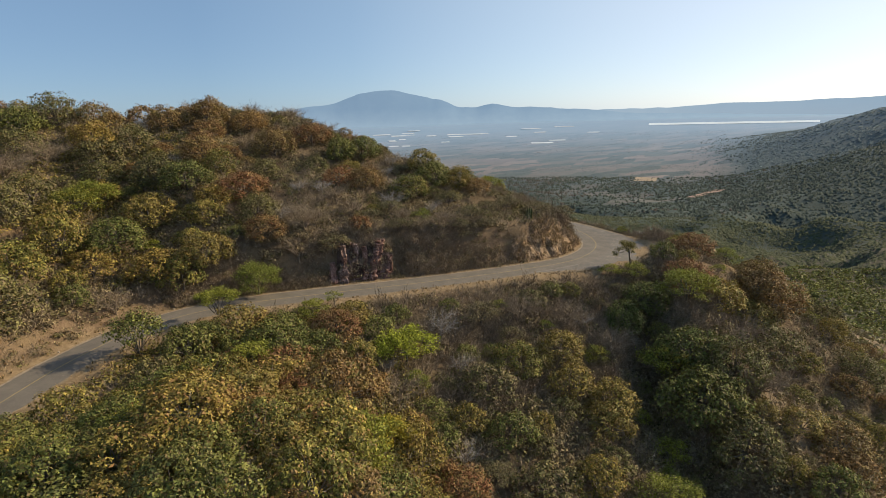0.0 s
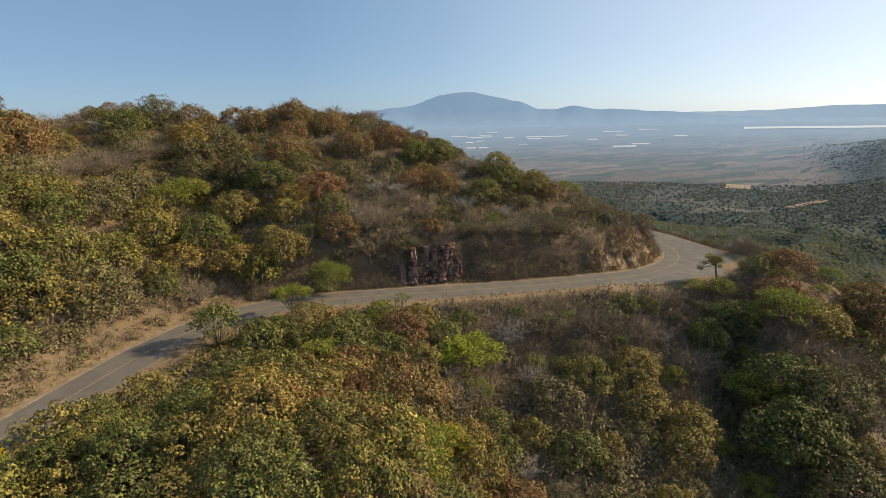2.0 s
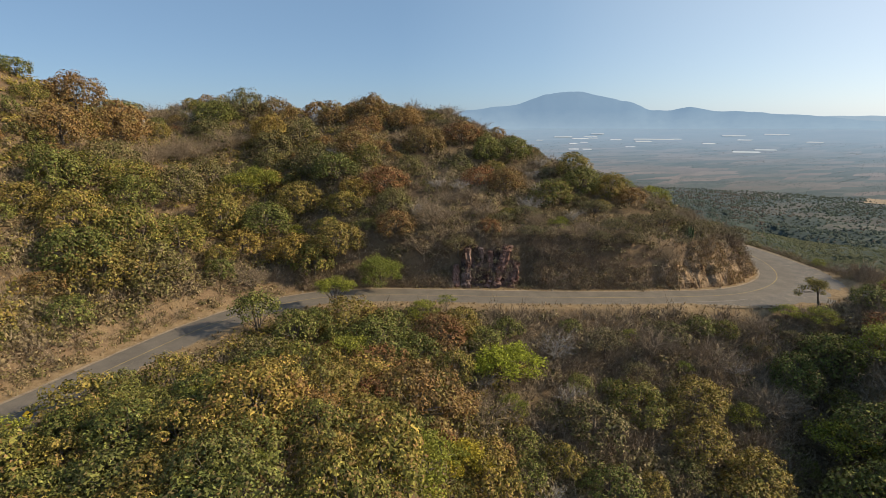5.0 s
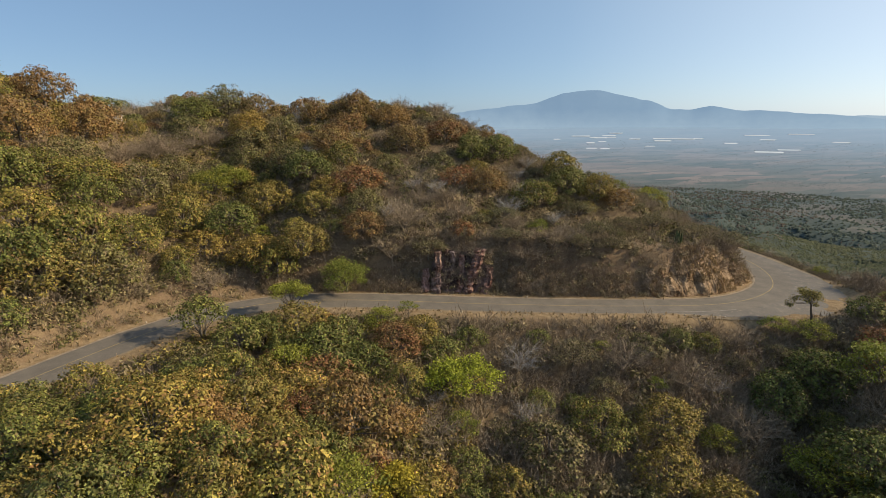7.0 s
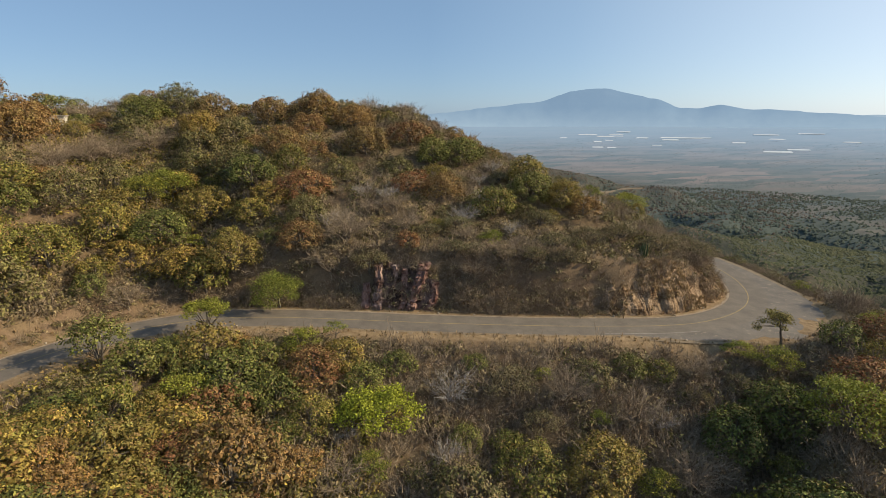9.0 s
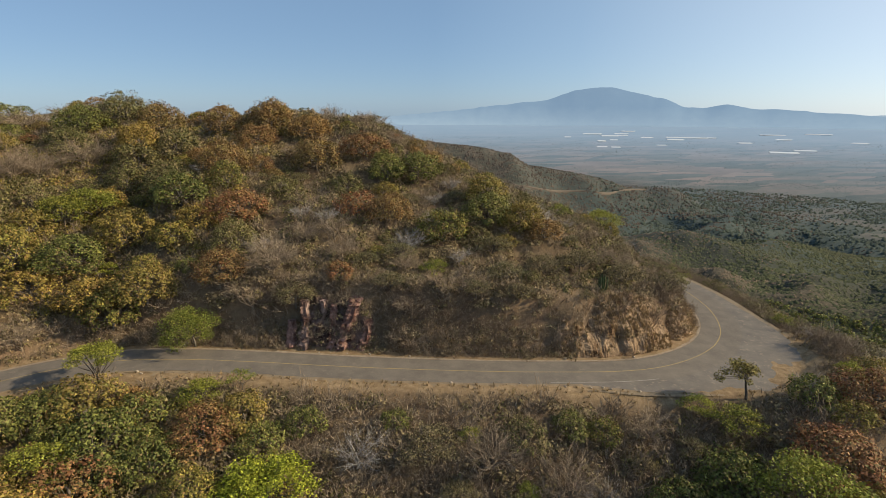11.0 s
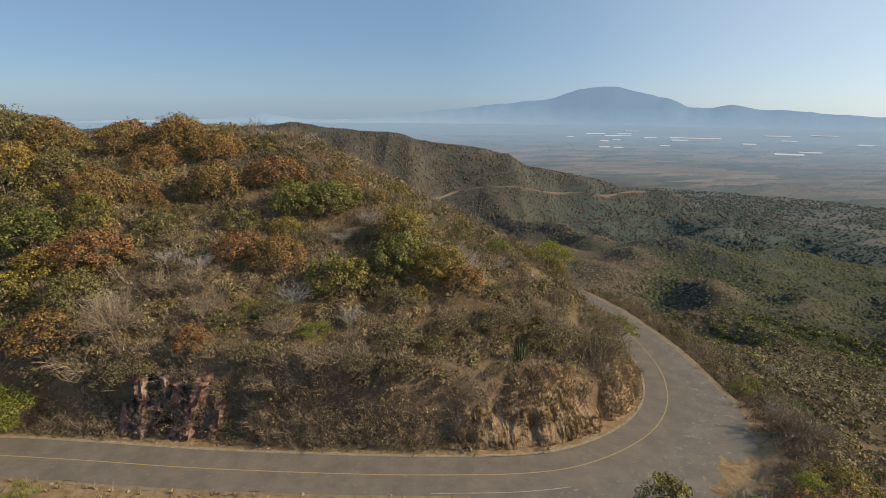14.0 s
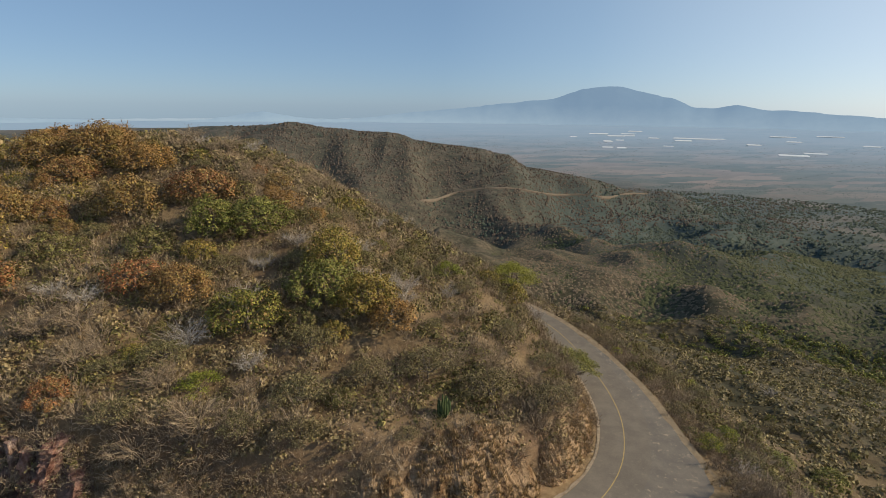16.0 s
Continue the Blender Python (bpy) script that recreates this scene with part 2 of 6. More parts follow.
YELLOW = plain_material("road_paint_yellow", (0.26, 0.20, 0.09), (0.38, 0.29, 0.13), 1.5)
WHITE_LINE = plain_material("road_paint_white", (0.22, 0.21, 0.19), (0.36, 0.35, 0.32), 1.5)
SHOULDER = plain_material("gravel_shoulder", (0.15, 0.115, 0.078), (0.25, 0.195, 0.13), 0.9)
GUTTER = plain_material("gutter_concrete", (0.19, 0.15, 0.11), (0.34, 0.28, 0.21), 1.4)


def rock_material(name, dark, mid, light, scale):
    """Weathered rock: streaks down the face, iron stains and pale scars."""
    m, t, b = shader(name, 0.92, 0.15)
    ge = t.nodes.new("ShaderNodeNewGeometry")
    mp = t.nodes.new("ShaderNodeMapping")
    mp.inputs["Scale"].default_value = (1.0, 1.0, 0.28)
    t.links.new(ge.outputs["Position"], mp.inputs[0])
    n = noise_tex(t, scale, 8, 0.72, mp.outputs[0])
    c = ramp(t, n, [(0.30, dark), (0.48, mid), (0.58, mid), (0.72, light)])
    c = mixc(t, ramp(t, noise_tex(t, 0.5, 5, 0.6), [(0.45, (0, 0, 0)), (0.62, (0.8, 0.8, 0.8))]), c, mid, "MULTIPLY")
    t.links.new(c, b.inputs["Base Color"])
    bump(t, b, noise_tex(t, 2.6, 8, 0.75, mp.outputs[0]), 0.9, 0.35)
    return m


ROCK = rock_material("rock_pinkish", (0.075, 0.045, 0.038), (0.30, 0.185, 0.155), (0.62, 0.52, 0.47), 0.9)
ROCK_GREY = rock_material("rock_tan", (0.115, 0.076, 0.05), (0.29, 0.205, 0.13), (0.42, 0.34, 0.26), 0.8)
ROCK_PALE = rock_material("rock_pale", (0.15, 0.10, 0.085), (0.31, 0.22, 0.19), (0.54, 0.46, 0.42), 1.1)
# dark recess tone: the shade of the clefts, with stains, put into the colour
ROCK_SHADE_STAIN = rock_material("rock_shade_stain", (0.085, 0.060, 0.054), (0.175, 0.122, 0.106), (0.31, 0.235, 0.205), 0.9)
SMALLSTONE = plain_material("loose_stone", (0.22, 0.18, 0.14), (0.42, 0.36, 0.29), 3.0)
CACTUS = plain_material("cactus_skin", (0.035, 0.06, 0.025), (0.07, 0.10, 0.04), 2.0, 0.6, 0.3)
WALL = plain_material("limewash", (0.44, 0.41, 0.37), (0.58, 0.55, 0.50), 1.0)
ROOF = plain_material("sheet_roof", (0.30, 0.27, 0.25), (0.42, 0.38, 0.35), 1.0, 0.6)
DARK = plain_material("dark_opening", (0.02, 0.02, 0.02), (0.035, 0.032, 0.03), 1.0)
CARPAINT, _t, _b = shader("white_paint", 0.25, 0.5)
_b.inputs["Base Color"].default_value = (0.72, 0.72, 0.71, 1)
GLASS, _t, _b = shader("tinted_glass", 0.08, 0.5)
_b.inputs["Base Color"].default_value = (0.02, 0.022, 0.025, 1)
TYRE = plain_material("tyre_rubber", (0.02, 0.02, 0.02), (0.035, 0.035, 0.035), 8)
RED, _t, _b = shader("red_panel", 0.4, 0.4)
_b.inputs["Base Color"].default_value = (0.25, 0.035, 0.025, 1)


def hazed_hill_material(name, low, high, z0, z1, glow=0.0):
    """Far hills with haze painted in: blue, paler towards the foot, and glowing."""
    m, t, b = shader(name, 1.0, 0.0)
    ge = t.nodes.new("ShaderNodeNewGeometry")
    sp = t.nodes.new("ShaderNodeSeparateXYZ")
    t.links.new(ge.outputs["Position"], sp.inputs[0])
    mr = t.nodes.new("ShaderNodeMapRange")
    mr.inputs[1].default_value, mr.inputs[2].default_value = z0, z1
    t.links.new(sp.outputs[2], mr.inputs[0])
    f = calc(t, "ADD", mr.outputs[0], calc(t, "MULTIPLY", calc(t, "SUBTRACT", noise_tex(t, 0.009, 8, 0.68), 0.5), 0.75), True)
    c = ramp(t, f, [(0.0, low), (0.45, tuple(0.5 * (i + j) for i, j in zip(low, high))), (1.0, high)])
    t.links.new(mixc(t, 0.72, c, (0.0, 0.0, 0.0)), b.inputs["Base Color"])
    # the painted haze colour is given off as emission, hardly lit by the sun
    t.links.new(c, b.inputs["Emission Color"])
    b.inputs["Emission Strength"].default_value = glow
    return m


FARHILL = hazed_hill_material("far_mountain", (0.275, 0.365, 0.445), (0.195, 0.285, 0.385), -95, 60, 0.80)
FAINT = hazed_hill_material("faint_range", (0.35, 0.44, 0.52), (0.32, 0.43, 0.53), -75, 60, 0.66)
LAKE, _t, _b = shader("still_water", 0.45, 0.5)
_b.inputs["Base Color"].default_value = (0.60, 0.67, 0.72, 1)
PLASTIC, _t, _b = shader("greenhouse_sheet", 0.5, 0.4)
_b.inputs["Base Color"].default_value = (0.58, 0.62, 0.66, 1)

# ------------------------------------------------------------------ terrain shape
ROAD = [(-103, 0, -6.4), (-92, 18, -6.9), (-84.5, 33, -7.3), (-78.5, 47, -7.7), (-73, 58, -8.0), (-65.5, 67.5, -8.3),
        (-55, 73.6, -8.7), (-44, 75.4, -9.2), (-31, 75.2, -9.7), (-14, 74.5, -10.4), (6, 74.6, -11.3), (20, 75.1, -11.8),
        (30, 76.0, -12.2), (38, 78.0, -12.5), (46, 82.4, -12.9), (52.6, 88, -13.2), (57.3, 94.6, -13.4), (60.1, 101.6, -13.4),
        (61.6, 109, -13.4), (61.8, 118, -13.4), (60.8, 128, -13.4), (59.4, 138, -13.5), (56.4, 148, -13.7), (51, 157.5, -13.8),
        (43.5, 166, -13.5), (33, 174, -12.8), (18, 182, -12), (-5, 192, -10.5), (-40, 205, -9), (-120, 230, -8)]


def catmull(pts, step):
    """Even points along a smooth curve through pts."""
    p = np.array(pts, float)
    p = np.vstack([2 * p[0] - p[1], p, 2 * p[-1] - p[-2]])
    out = []
    for i in range(1, len(p) - 2):
        for u in np.linspace(0, 1, 24, endpoint=False):
            a, b, c, d = p[i - 1:i + 3]
            out.append(0.5 * (2 * b + (c - a) * u + (2 * a - 5 * b + 4 * c - d) * u**2 + (3 * b - a - 3 * c + d) * u**3))
    out = np.array(out)
    s = np.r_[0, np.cumsum(np.linalg.norm(np.diff(out, axis=0), axis=1))]
    at = np.arange(0, s[-1], step)
    return np.stack([np.interp(at, s, out[:, k]) for k in range(3)], 1)


ROADLINE = catmull(ROAD, 1.0)
_d = np.gradient(ROADLINE[:, :2], axis=0)
_d /= np.linalg.norm(_d, axis=1)[:, None]
ROADSIDE = np.stack([-_d[:, 1], _d[:, 0]], 1)          # unit normal towards the hill


def sstep(a, b, x):
    u = np.clip((np.asarray(x, float) - a) / (b - a), 0, 1)
    return u * u * (3 - 2 * u)


def bell(x, c, w):
    return np.exp(-((np.asarray(x, float) - c) / w) ** 2)


def grain(x, y, size, seed=0):
    """Smooth value noise in -1..1."""
    x, y = np.asarray(x, float) / size + 37.1 * seed, np.asarray(y, float) / size - 11.7 * seed
    xi, yi = np.floor(x), np.floor(y)
    u, v = x - xi, y - yi
    u, v = u * u * (3 - 2 * u), v * v * (3 - 2 * v)

    def r(a, b):
        h = np.sin(a * 127.1 + b * 311.7 + seed * 17.3) * 43758.5453
        return 2 * (h - np.floor(h)) - 1
    return (r(xi, yi) * (1 - u) + r(xi + 1, yi) * u) * (1 - v) + (r(xi, yi + 1) * (1 - u) + r(xi + 1, yi + 1) * u) * v


# the foot of the hill: it keeps on northward where the road turns away behind it
FOOT = catmull(ROAD[:20] + [(60.8, 128, 0), (59.6, 138, 0), (58.6, 150, 0), (59.2, 163, 0), (61, 176, 0), (62, 192, 0), (57, 212, 0), (40, 234, 0), (5, 252, 0), (-50, 266, 0), (-120, 280, 0)], 3.0)


def foot_at(x, y):
    """Distance to the foot of the hill."""
    best = np.full(x.shape, 1e18)
    for px, py, _ in FOOT:
        best = np.minimum(best, (x - px) ** 2 + (y - py) ** 2)
    return np.sqrt(best)


def road_at(x, y):
    """Signed distance to the road's middle (hill side positive), the road's height there and the index along it."""
    x, y = np.ravel(np.asarray(x, float)), np.ravel(np.asarray(y, float))
    best, idx = np.full(x.shape, 1e18), np.zeros(x.shape, int)
    for k in range(0, len(ROADLINE), 2):
        d = (x - ROADLINE[k, 0]) ** 2 + (y - ROADLINE[k, 1]) ** 2
        m = d < best
        best[m], idx[m] = d[m], k
    off = np.stack([x - ROADLINE[idx, 0], y - ROADLINE[idx, 1]], 1)
    side = (off * ROADSIDE[idx]).sum(1)
    return np.sqrt(best) * np.where(side >= 0, 1, -1), ROADLINE[idx, 2], idx


# width of the paving on the outer side: a gravelled lay-by widens it in the bend
_lx, _ly = ROADLINE[:, 0], ROADLINE[:, 1]
APRON = 3.7 + 3.6 * sstep(18, 36, _lx) + 8.2 * sstep(34, 51, _lx)
APRON = np.where(_ly > 90, np.interp(_ly, [90, 97, 105, 120, 135, 148], [15.5, 11.2, 7.4, 5.8, 4.6, 3.7]), APRON)
APRON = np.convolve(np.pad(APRON, 4, mode="edge"), np.ones(9) / 9, "valid")

DRAW_A, DRAW_B = (37.0, 59.0), (17.0, 20.0)


def side_hill(x, y):
    """Rise of the long wooded mountain that closes the valley."""
    r, az = np.hypot(x - 10, y), np.degrees(np.arctan2(x - 10, y))
    return 262 * sstep(47, 74, az) * bell(r, 2450, 800) + 70 * sstep(50, 70, az) * bell(r, 1500, 500)


def clearing(x, y):
    """Old fields and pasture among the woods of the valley floor."""
    r = np.hypot(x - 10, y)
    return sstep(0.12, 0.42, grain(x * 0.55 + y * 0.25, y * 1.3 - x * 0.5, 150, 90)) * sstep(620, 950, r) * sstep(30, 38, np.degrees(np.arctan2(x - 10, y))) * sstep(40, 10, side_hill(x, y))


def height(x, y):
    shape = np.shape(x)
    x, y = np.ravel(np.asarray(x, float)), np.ravel(np.asarray(y, float))
    s, rz, idx = road_at(x, y)
    d = np.abs(s)
    soft = sstep(6, 30, d)
    # hill side: road cut, then a long slope
    cut = 5.2 + 3.6 * sstep(-62, -45, x) * sstep(36, 8, x) + 1.6 * bell(x, 30, 14)
    cut = (1.6 + (cut - 1.6) * sstep(-66, -52, x)) * (1 - 0.35 * sstep(108, 125, y))
    rise = cut * sstep(6.4 + 1.2 * bell(x, -20, 12) + 0.8 * bell(x, 34, 12), 10.4, d + 0.8 * grain(x, y, 5, 3)) + (0.40 - 0.07 * sstep(-55, -75, x)) * np.maximum(foot_at(x, y) - 6, 0)
    rise = rise + 6.5 * sstep(-40, -60, x) * sstep(7, 36, d) * sstep(160, 120, y)
    rise = np.where(rise > 36, 36 + (rise - 36) * 0.3, rise)
    rise = rise + 5 * bell(np.hypot((x + 86) / 26, (y - 148) / 24), 0, 1) + 5 * bell(np.hypot((x + 96) / 24, (y - 154) / 20), 0, 1) - 2 * bell(np.hypot((x + 118) / 26, (y - 140) / 22), 0, 1) + 20 * bell(np.hypot((x + 133) / 30, (y - 92) / 30), 0, 1)
    rise = rise + 4.5 * bell(np.hypot((x - 42) / 13, (y - 150) / 32), 0, 1) * sstep(6, 15, d) + 1.2 * bell(np.hypot((x - 22) / 22, (y - 128) / 26), 0, 1)
    rise = rise - 5.0 * bell(np.hypot((x - 12) / 28, (y - 104) / 18), 0, 1) * sstep(8, 18, d)
    rise = rise - 4.5 * bell(np.hypot((x + 77) / 22, (y - 112) / 18), 0, 1) - 3.0 * bell(np.hypot((x + 100) / 18, (y - 103) / 18), 0, 1)
    rise *= 1 - 0.75 * sstep(150, 420, d)
    up = rz + rise + soft * (1.1 * grain(x, y, 21, 1) + 0.7 * grain(x, y, 8, 2))
    # valley side: a verge, then the slope falls away
    lay = np.maximum(APRON[idx], 4.0) + 2.8 * sstep(-60, -40, x) * sstep(35, 5, x)
    steep = 0.13 + 0.28 * sstep(-46, -16, x) - 0.06 * sstep(12, 28, x)
    east = np.maximum(sstep(40, 62, x), sstep(138, 165, y))
    fallw = steep * np.maximum(d - lay - 1, 0)
    fallw = np.where(fallw > 24, 24 + (fallw - 24) * 0.35, fallw)
    falle = 150 * (1 - np.exp(-0.0039 * np.maximum(d - lay - 6, 0)))
    # past the bend: a narrow brushy shoulder, then a steep drop
    drop = np.interp(d - lay, [0, 2, 12, 20, 45, 90, 140, 220, 330], [0, 0.8, 4.8, 9.5, 38, 56, 64, 88, 124])
    falle = falle + (drop - falle) * sstep(82, 104, y)
    down = rz - (fallw * (1 - east) + falle * east) + soft * (1.5 * grain(x, y, 19, 4) + 0.6 * grain(x, y, 7, 5))
    # the draw below the bend, between two spurs
    t = np.clip((DRAW_A[1] - y) / (DRAW_A[1] - DRAW_B[1]), 0, 1.3)
    ax = DRAW_A[0] + (DRAW_B[0] - DRAW_A[0]) * t + 2.5 * np.sin(y * 0.16)
    down = down - 4.6 * bell(x, ax, 6.5) * sstep(60, 46, y) * sstep(-25, 15, y) + 3.0 * bell(x, ax + 17, 9) * sstep(66, 52, y) * sstep(-25, 15, y)
    down = down + 6 * bell(np.hypot((x - 70) / 27, (y - 52) / 22), 0, 1) * sstep(9, 22, d)
    # the wooded knoll below the first bend and the rib beside the draw
    down = down + 7.0 * bell(np.hypot((x + 56) / 15, (y - 16) / 17), 0, 1) + 5.0 * bell(np.hypot((x - 39) / 8, (y - 42) / 10), 0, 1)
    near = np.where(s >= 0, up, down)
    # bed under the paving
    bed = np.where(s >= 0, sstep(5.0, 4.2, d), sstep(APRON[idx] + 0.7, APRON[idx] - 0.3, d))
    near = near * (1 - bed) + (rz - 0.06) * bed
    # the wide valley, the spur across it and the plain
    r = np.hypot(x - 10, y)
    az = np.degrees(np.arctan2(x - 10, y))
    far = np.interp(r, [0, 350, 500, 700, 1000, 1400, 1800, 2200, 2600, 3200, 3800, 4300, 9000],
                    [-60, -118, -132, -155, -200, -216, -214, -204, -184, -158, -128, -92, -92])
    far = far + sstep(240, 560, r) * sstep(1700, 900, r) * (66 * (0.45 - np.abs(grain(x + 0.6 * y, y - 0.5 * x, 260, 6))) + 24 * (0.4 - np.abs(grain(x, y, 95, 7))) + 7 * grain(x, y, 42, 13))
    crest = np.interp(x, [-2500, -900, -527, -412, -354, -297, -182, -110, -9, 122, 196, 241, 345, 435, 497, 545, 600, 631, 700, 800, 900], [-60, -16, -8, -5, 8, -3, -15, -16, -43, -56, -74, -100, -119, -134, -154, -168, -163, -165, -196, -235, -330])
    face = crest - np.abs(y - 1390) * np.where(y < 1390, 0.34, 0.5) + sstep(1385, 1250, y) * (30 * (0.4 - np.abs(grain(x + 0.25 * y, y * 0.22, 150, 8))) + 9 * grain(x, y * 0.3, 60, 9)) - 18 * bell(x, 60, 90) * sstep(1390, 1200, y)
    far = np.maximum(far, np.where(x < 900, face, -999))
    hill_r = side_hill(x, y)
    far = far + hill_r * (1 + 0.12 * grain(x, y, 260, 10) + 0.06 * grain(x, y, 90, 11))
    behind = sstep(-100, -400, y)
    far = far * (1 - behind) + behind * (-60 + 40 * grain(x, y, 500, 12))
    near = near + sstep(7, 16, d) * sstep(400, 200, d) * (0.25 * grain(x, y, 3.1, 21) + 0.35 * grain(x, y, 5.5, 22))
    w = sstep(120, 330, d)
    w = np.where(s >= 0, sstep(170, 420, d), w)
    return (near * (1 - w) + far * w).reshape(shape)


# ------------------------------------------------------------------ mesh helpers
def mesh_of(name, verts, faces, material, smooth=False):
    me = bpy.data.meshes.new(name)
    me.from_pydata([tuple(v) for v in verts], [], [tuple(f) for f in faces])
    me.materials.append(material)
    if smooth:
        me.polygons.foreach_set("use_smooth", [True] * len(me.polygons))
    me.update()
    return me


def quad_mesh(name, quads, material, clump=None):
    """A mesh of loose faces; quads: n x corners x 3. clump: a tone from 0 to 1 for each face."""
    q = np.asarray(quads, np.float32)
    n, k = q.shape[:2]
    me = bpy.data.meshes.new(name)
    me.vertices.add(k * n)
    me.vertices.foreach_set("co", q.ravel())
    me.loops.add(k * n)
    me.loops.foreach_set("vertex_index", np.arange(k * n, dtype=np.int32))
    me.polygons.add(n)
    me.polygons.foreach_set("loop_start", np.arange(0, k * n, k, dtype=np.int32))
    me.materials.append(material)
    me.update(calc_edges=True)
    me.attributes.new("clump", "FLOAT", "FACE").data.foreach_set("value", np.full(n, 0.5, np.float32) if clump is None else np.asarray(clump, np.float32))
    return me


def part(name, me, parent, label=""):
    ob = new(name, me)
    ob.parent = parent
    return tagged(ob, label)


def tube(pts, radii, sides=5):
    """Faces (n x 4 x 3) of a tapering tube."""
    p = np.array(pts, float)
    d = np.gradient(p, axis=0)
    d /= np.linalg.norm(d, axis=1)[:, None] + 1e-9
    ref = np.where(np.abs(d[:, 2:]) > 0.9, (1.0, 0, 0), (0, 0, 1.0))
    u = np.cross(d, ref)
    u /= np.linalg.norm(u, axis=1)[:, None] + 1e-9
    v = np.cross(d, u)
    a = np.arange(sides) * 2 * np.pi / sides
    ring = p[:, None] + np.asarray(radii)[:, None, None] * (np.cos(a)[None, :, None] * u[:, None] + np.sin(a)[None, :, None] * v[:, None])
    nxt = np.roll(ring, -1, axis=1)
    return np.stack([ring[:-1], nxt[:-1], nxt[1:], ring[1:]], 2).reshape(-1, 4, 3)


def welded(name, quads, material):
    """Like quad_mesh, with shared corners and smooth shading."""
    q = np.asarray(quads).reshape(-1, 3)
    key, inv = np.unique(q.round(4), axis=0, return_inverse=True)
    inv = inv.reshape(-1, 4)
    return mesh_of(name, key.tolist(), inv.tolist(), material, True)


# ------------------------------------------------------------------ ground
def spaced(lo, hi, step, reach, grow):
    mid = list(np.arange(lo, hi + step / 2, step))
    up, down, s = [mid[-1]], [mid[0]], step
    while up[-1] < reach:
        s *= grow
        up.append(up[-1] + s)
        down.append(down[-1] - s)
    return np.array(down[:0:-1] + mid + up[1:])


GRID = {}


def surface(x, y):
    """Height of the ground sheet as built."""
    x, y = np.asarray(x, float), np.asarray(y, float)
    gx, gy, gz = GRID["x"], GRID["y"], GRID["z"]
    i, j = np.clip(np.searchsorted(gx, x) - 1, 0, len(gx) - 2), np.clip(np.searchsorted(gy, y) - 1, 0, len(gy) - 2)
    u, v = np.clip((x - gx[i]) / (gx[i + 1] - gx[i]), 0, 1), np.clip((y - gy[j]) / (gy[j + 1] - gy[j]), 0, 1)
    return (gz[j, i] * (1 - u) + gz[j, i + 1] * u) * (1 - v) + (gz[j + 1, i] * (1 - u) + gz[j + 1, i + 1] * u) * v


def build_ground():
    gx, gy = spaced(-118, 104, 1.25, 4450, 1.045), spaced(2, 170, 1.25, 4450, 1.045)
    X, Y = np.meshgrid(gx, gy)
    Z = height(X, Y)
    s, rz, idx = road_at(X, Y)
    s, d = s.reshape(X.shape), np.abs(s).reshape(X.shape)
    idx = idx.reshape(X.shape)
    r = np.hypot(X - 10, Y)
    wild = sstep(420, 700, r)
    Z = Z + wild * sstep(2600, 1200, r) * 3.0 * grain(X, Y, 30, 25)
    GRID.update(x=gx, y=gy, z=Z)
    ny, nx = X.shape
    me = bpy.data.meshes.new("ground")
    me.vertices.add(nx * ny)
    me.vertices.foreach_set("co", np.stack([X, Y, Z], -1).astype(np.float32).ravel())
    i = np.arange(nx * ny).reshape(ny, nx)
    f = np.stack([i[:-1, :-1], i[:-1, 1:], i[1:, 1:], i[1:, :-1]], -1).reshape(-1).astype(np.int32)
    me.loops.add(len(f))
    me.loops.foreach_set("vertex_index", f)
    me.polygons.add(len(f) // 4)
    me.polygons.foreach_set("loop_start", np.arange(0, len(f), 4, dtype=np.int32))
    me.update(calc_edges=True)
    me.polygons.foreach_set("use_smooth", [True] * len(me.polygons))
    out = d - np.where(s < 0, APRON[idx], 4.0)
    masks = {
        "verge": np.clip(sstep(3.8, 0.6, out + 0.9 * grain(X, Y, 3.5, 31)) + (s < 0) * 0.6 * sstep(6.0, 2.5, out + 1.5 * grain(X, Y, 6, 32)) * (X > -50) * (X < 40), 0, 1),
        "cutting": (s > 0) * sstep(4.5, 6, d) * sstep(15, 8, d + 2.0 * grain(X, Y, 7, 33)) * (0.5 + 0.5 * sstep(8, 22, X)),
        "wooded": sstep(130, 280, r + 40 * grain(X, Y, 60, 34)),
        "valley_floor": sstep(450, 900, r) * sstep(220, 480, X + 0.1 * Y) * sstep(1450, 1150, np.where(X < 700, Y, 0)),
        "fields": np.maximum(sstep(1650, 2050, r + 200 * grain(X, Y, 300, 35)) * sstep(30, 4, side_hill(X, Y)), 0.4 * clearing(X, Y)),
        # share of the painted haze, growing with distance
        "distance_haze": (0.04 * sstep(500, 1400, r) + 0.88 * sstep(1200, 4300, r) ** 1.05) * (1 - 0.2 * sstep(6, 40, side_hill(X, Y))),
    }
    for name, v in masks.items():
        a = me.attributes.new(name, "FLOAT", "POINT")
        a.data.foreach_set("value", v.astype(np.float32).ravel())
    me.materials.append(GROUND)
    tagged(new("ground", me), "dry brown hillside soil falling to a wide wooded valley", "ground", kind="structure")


build_ground()


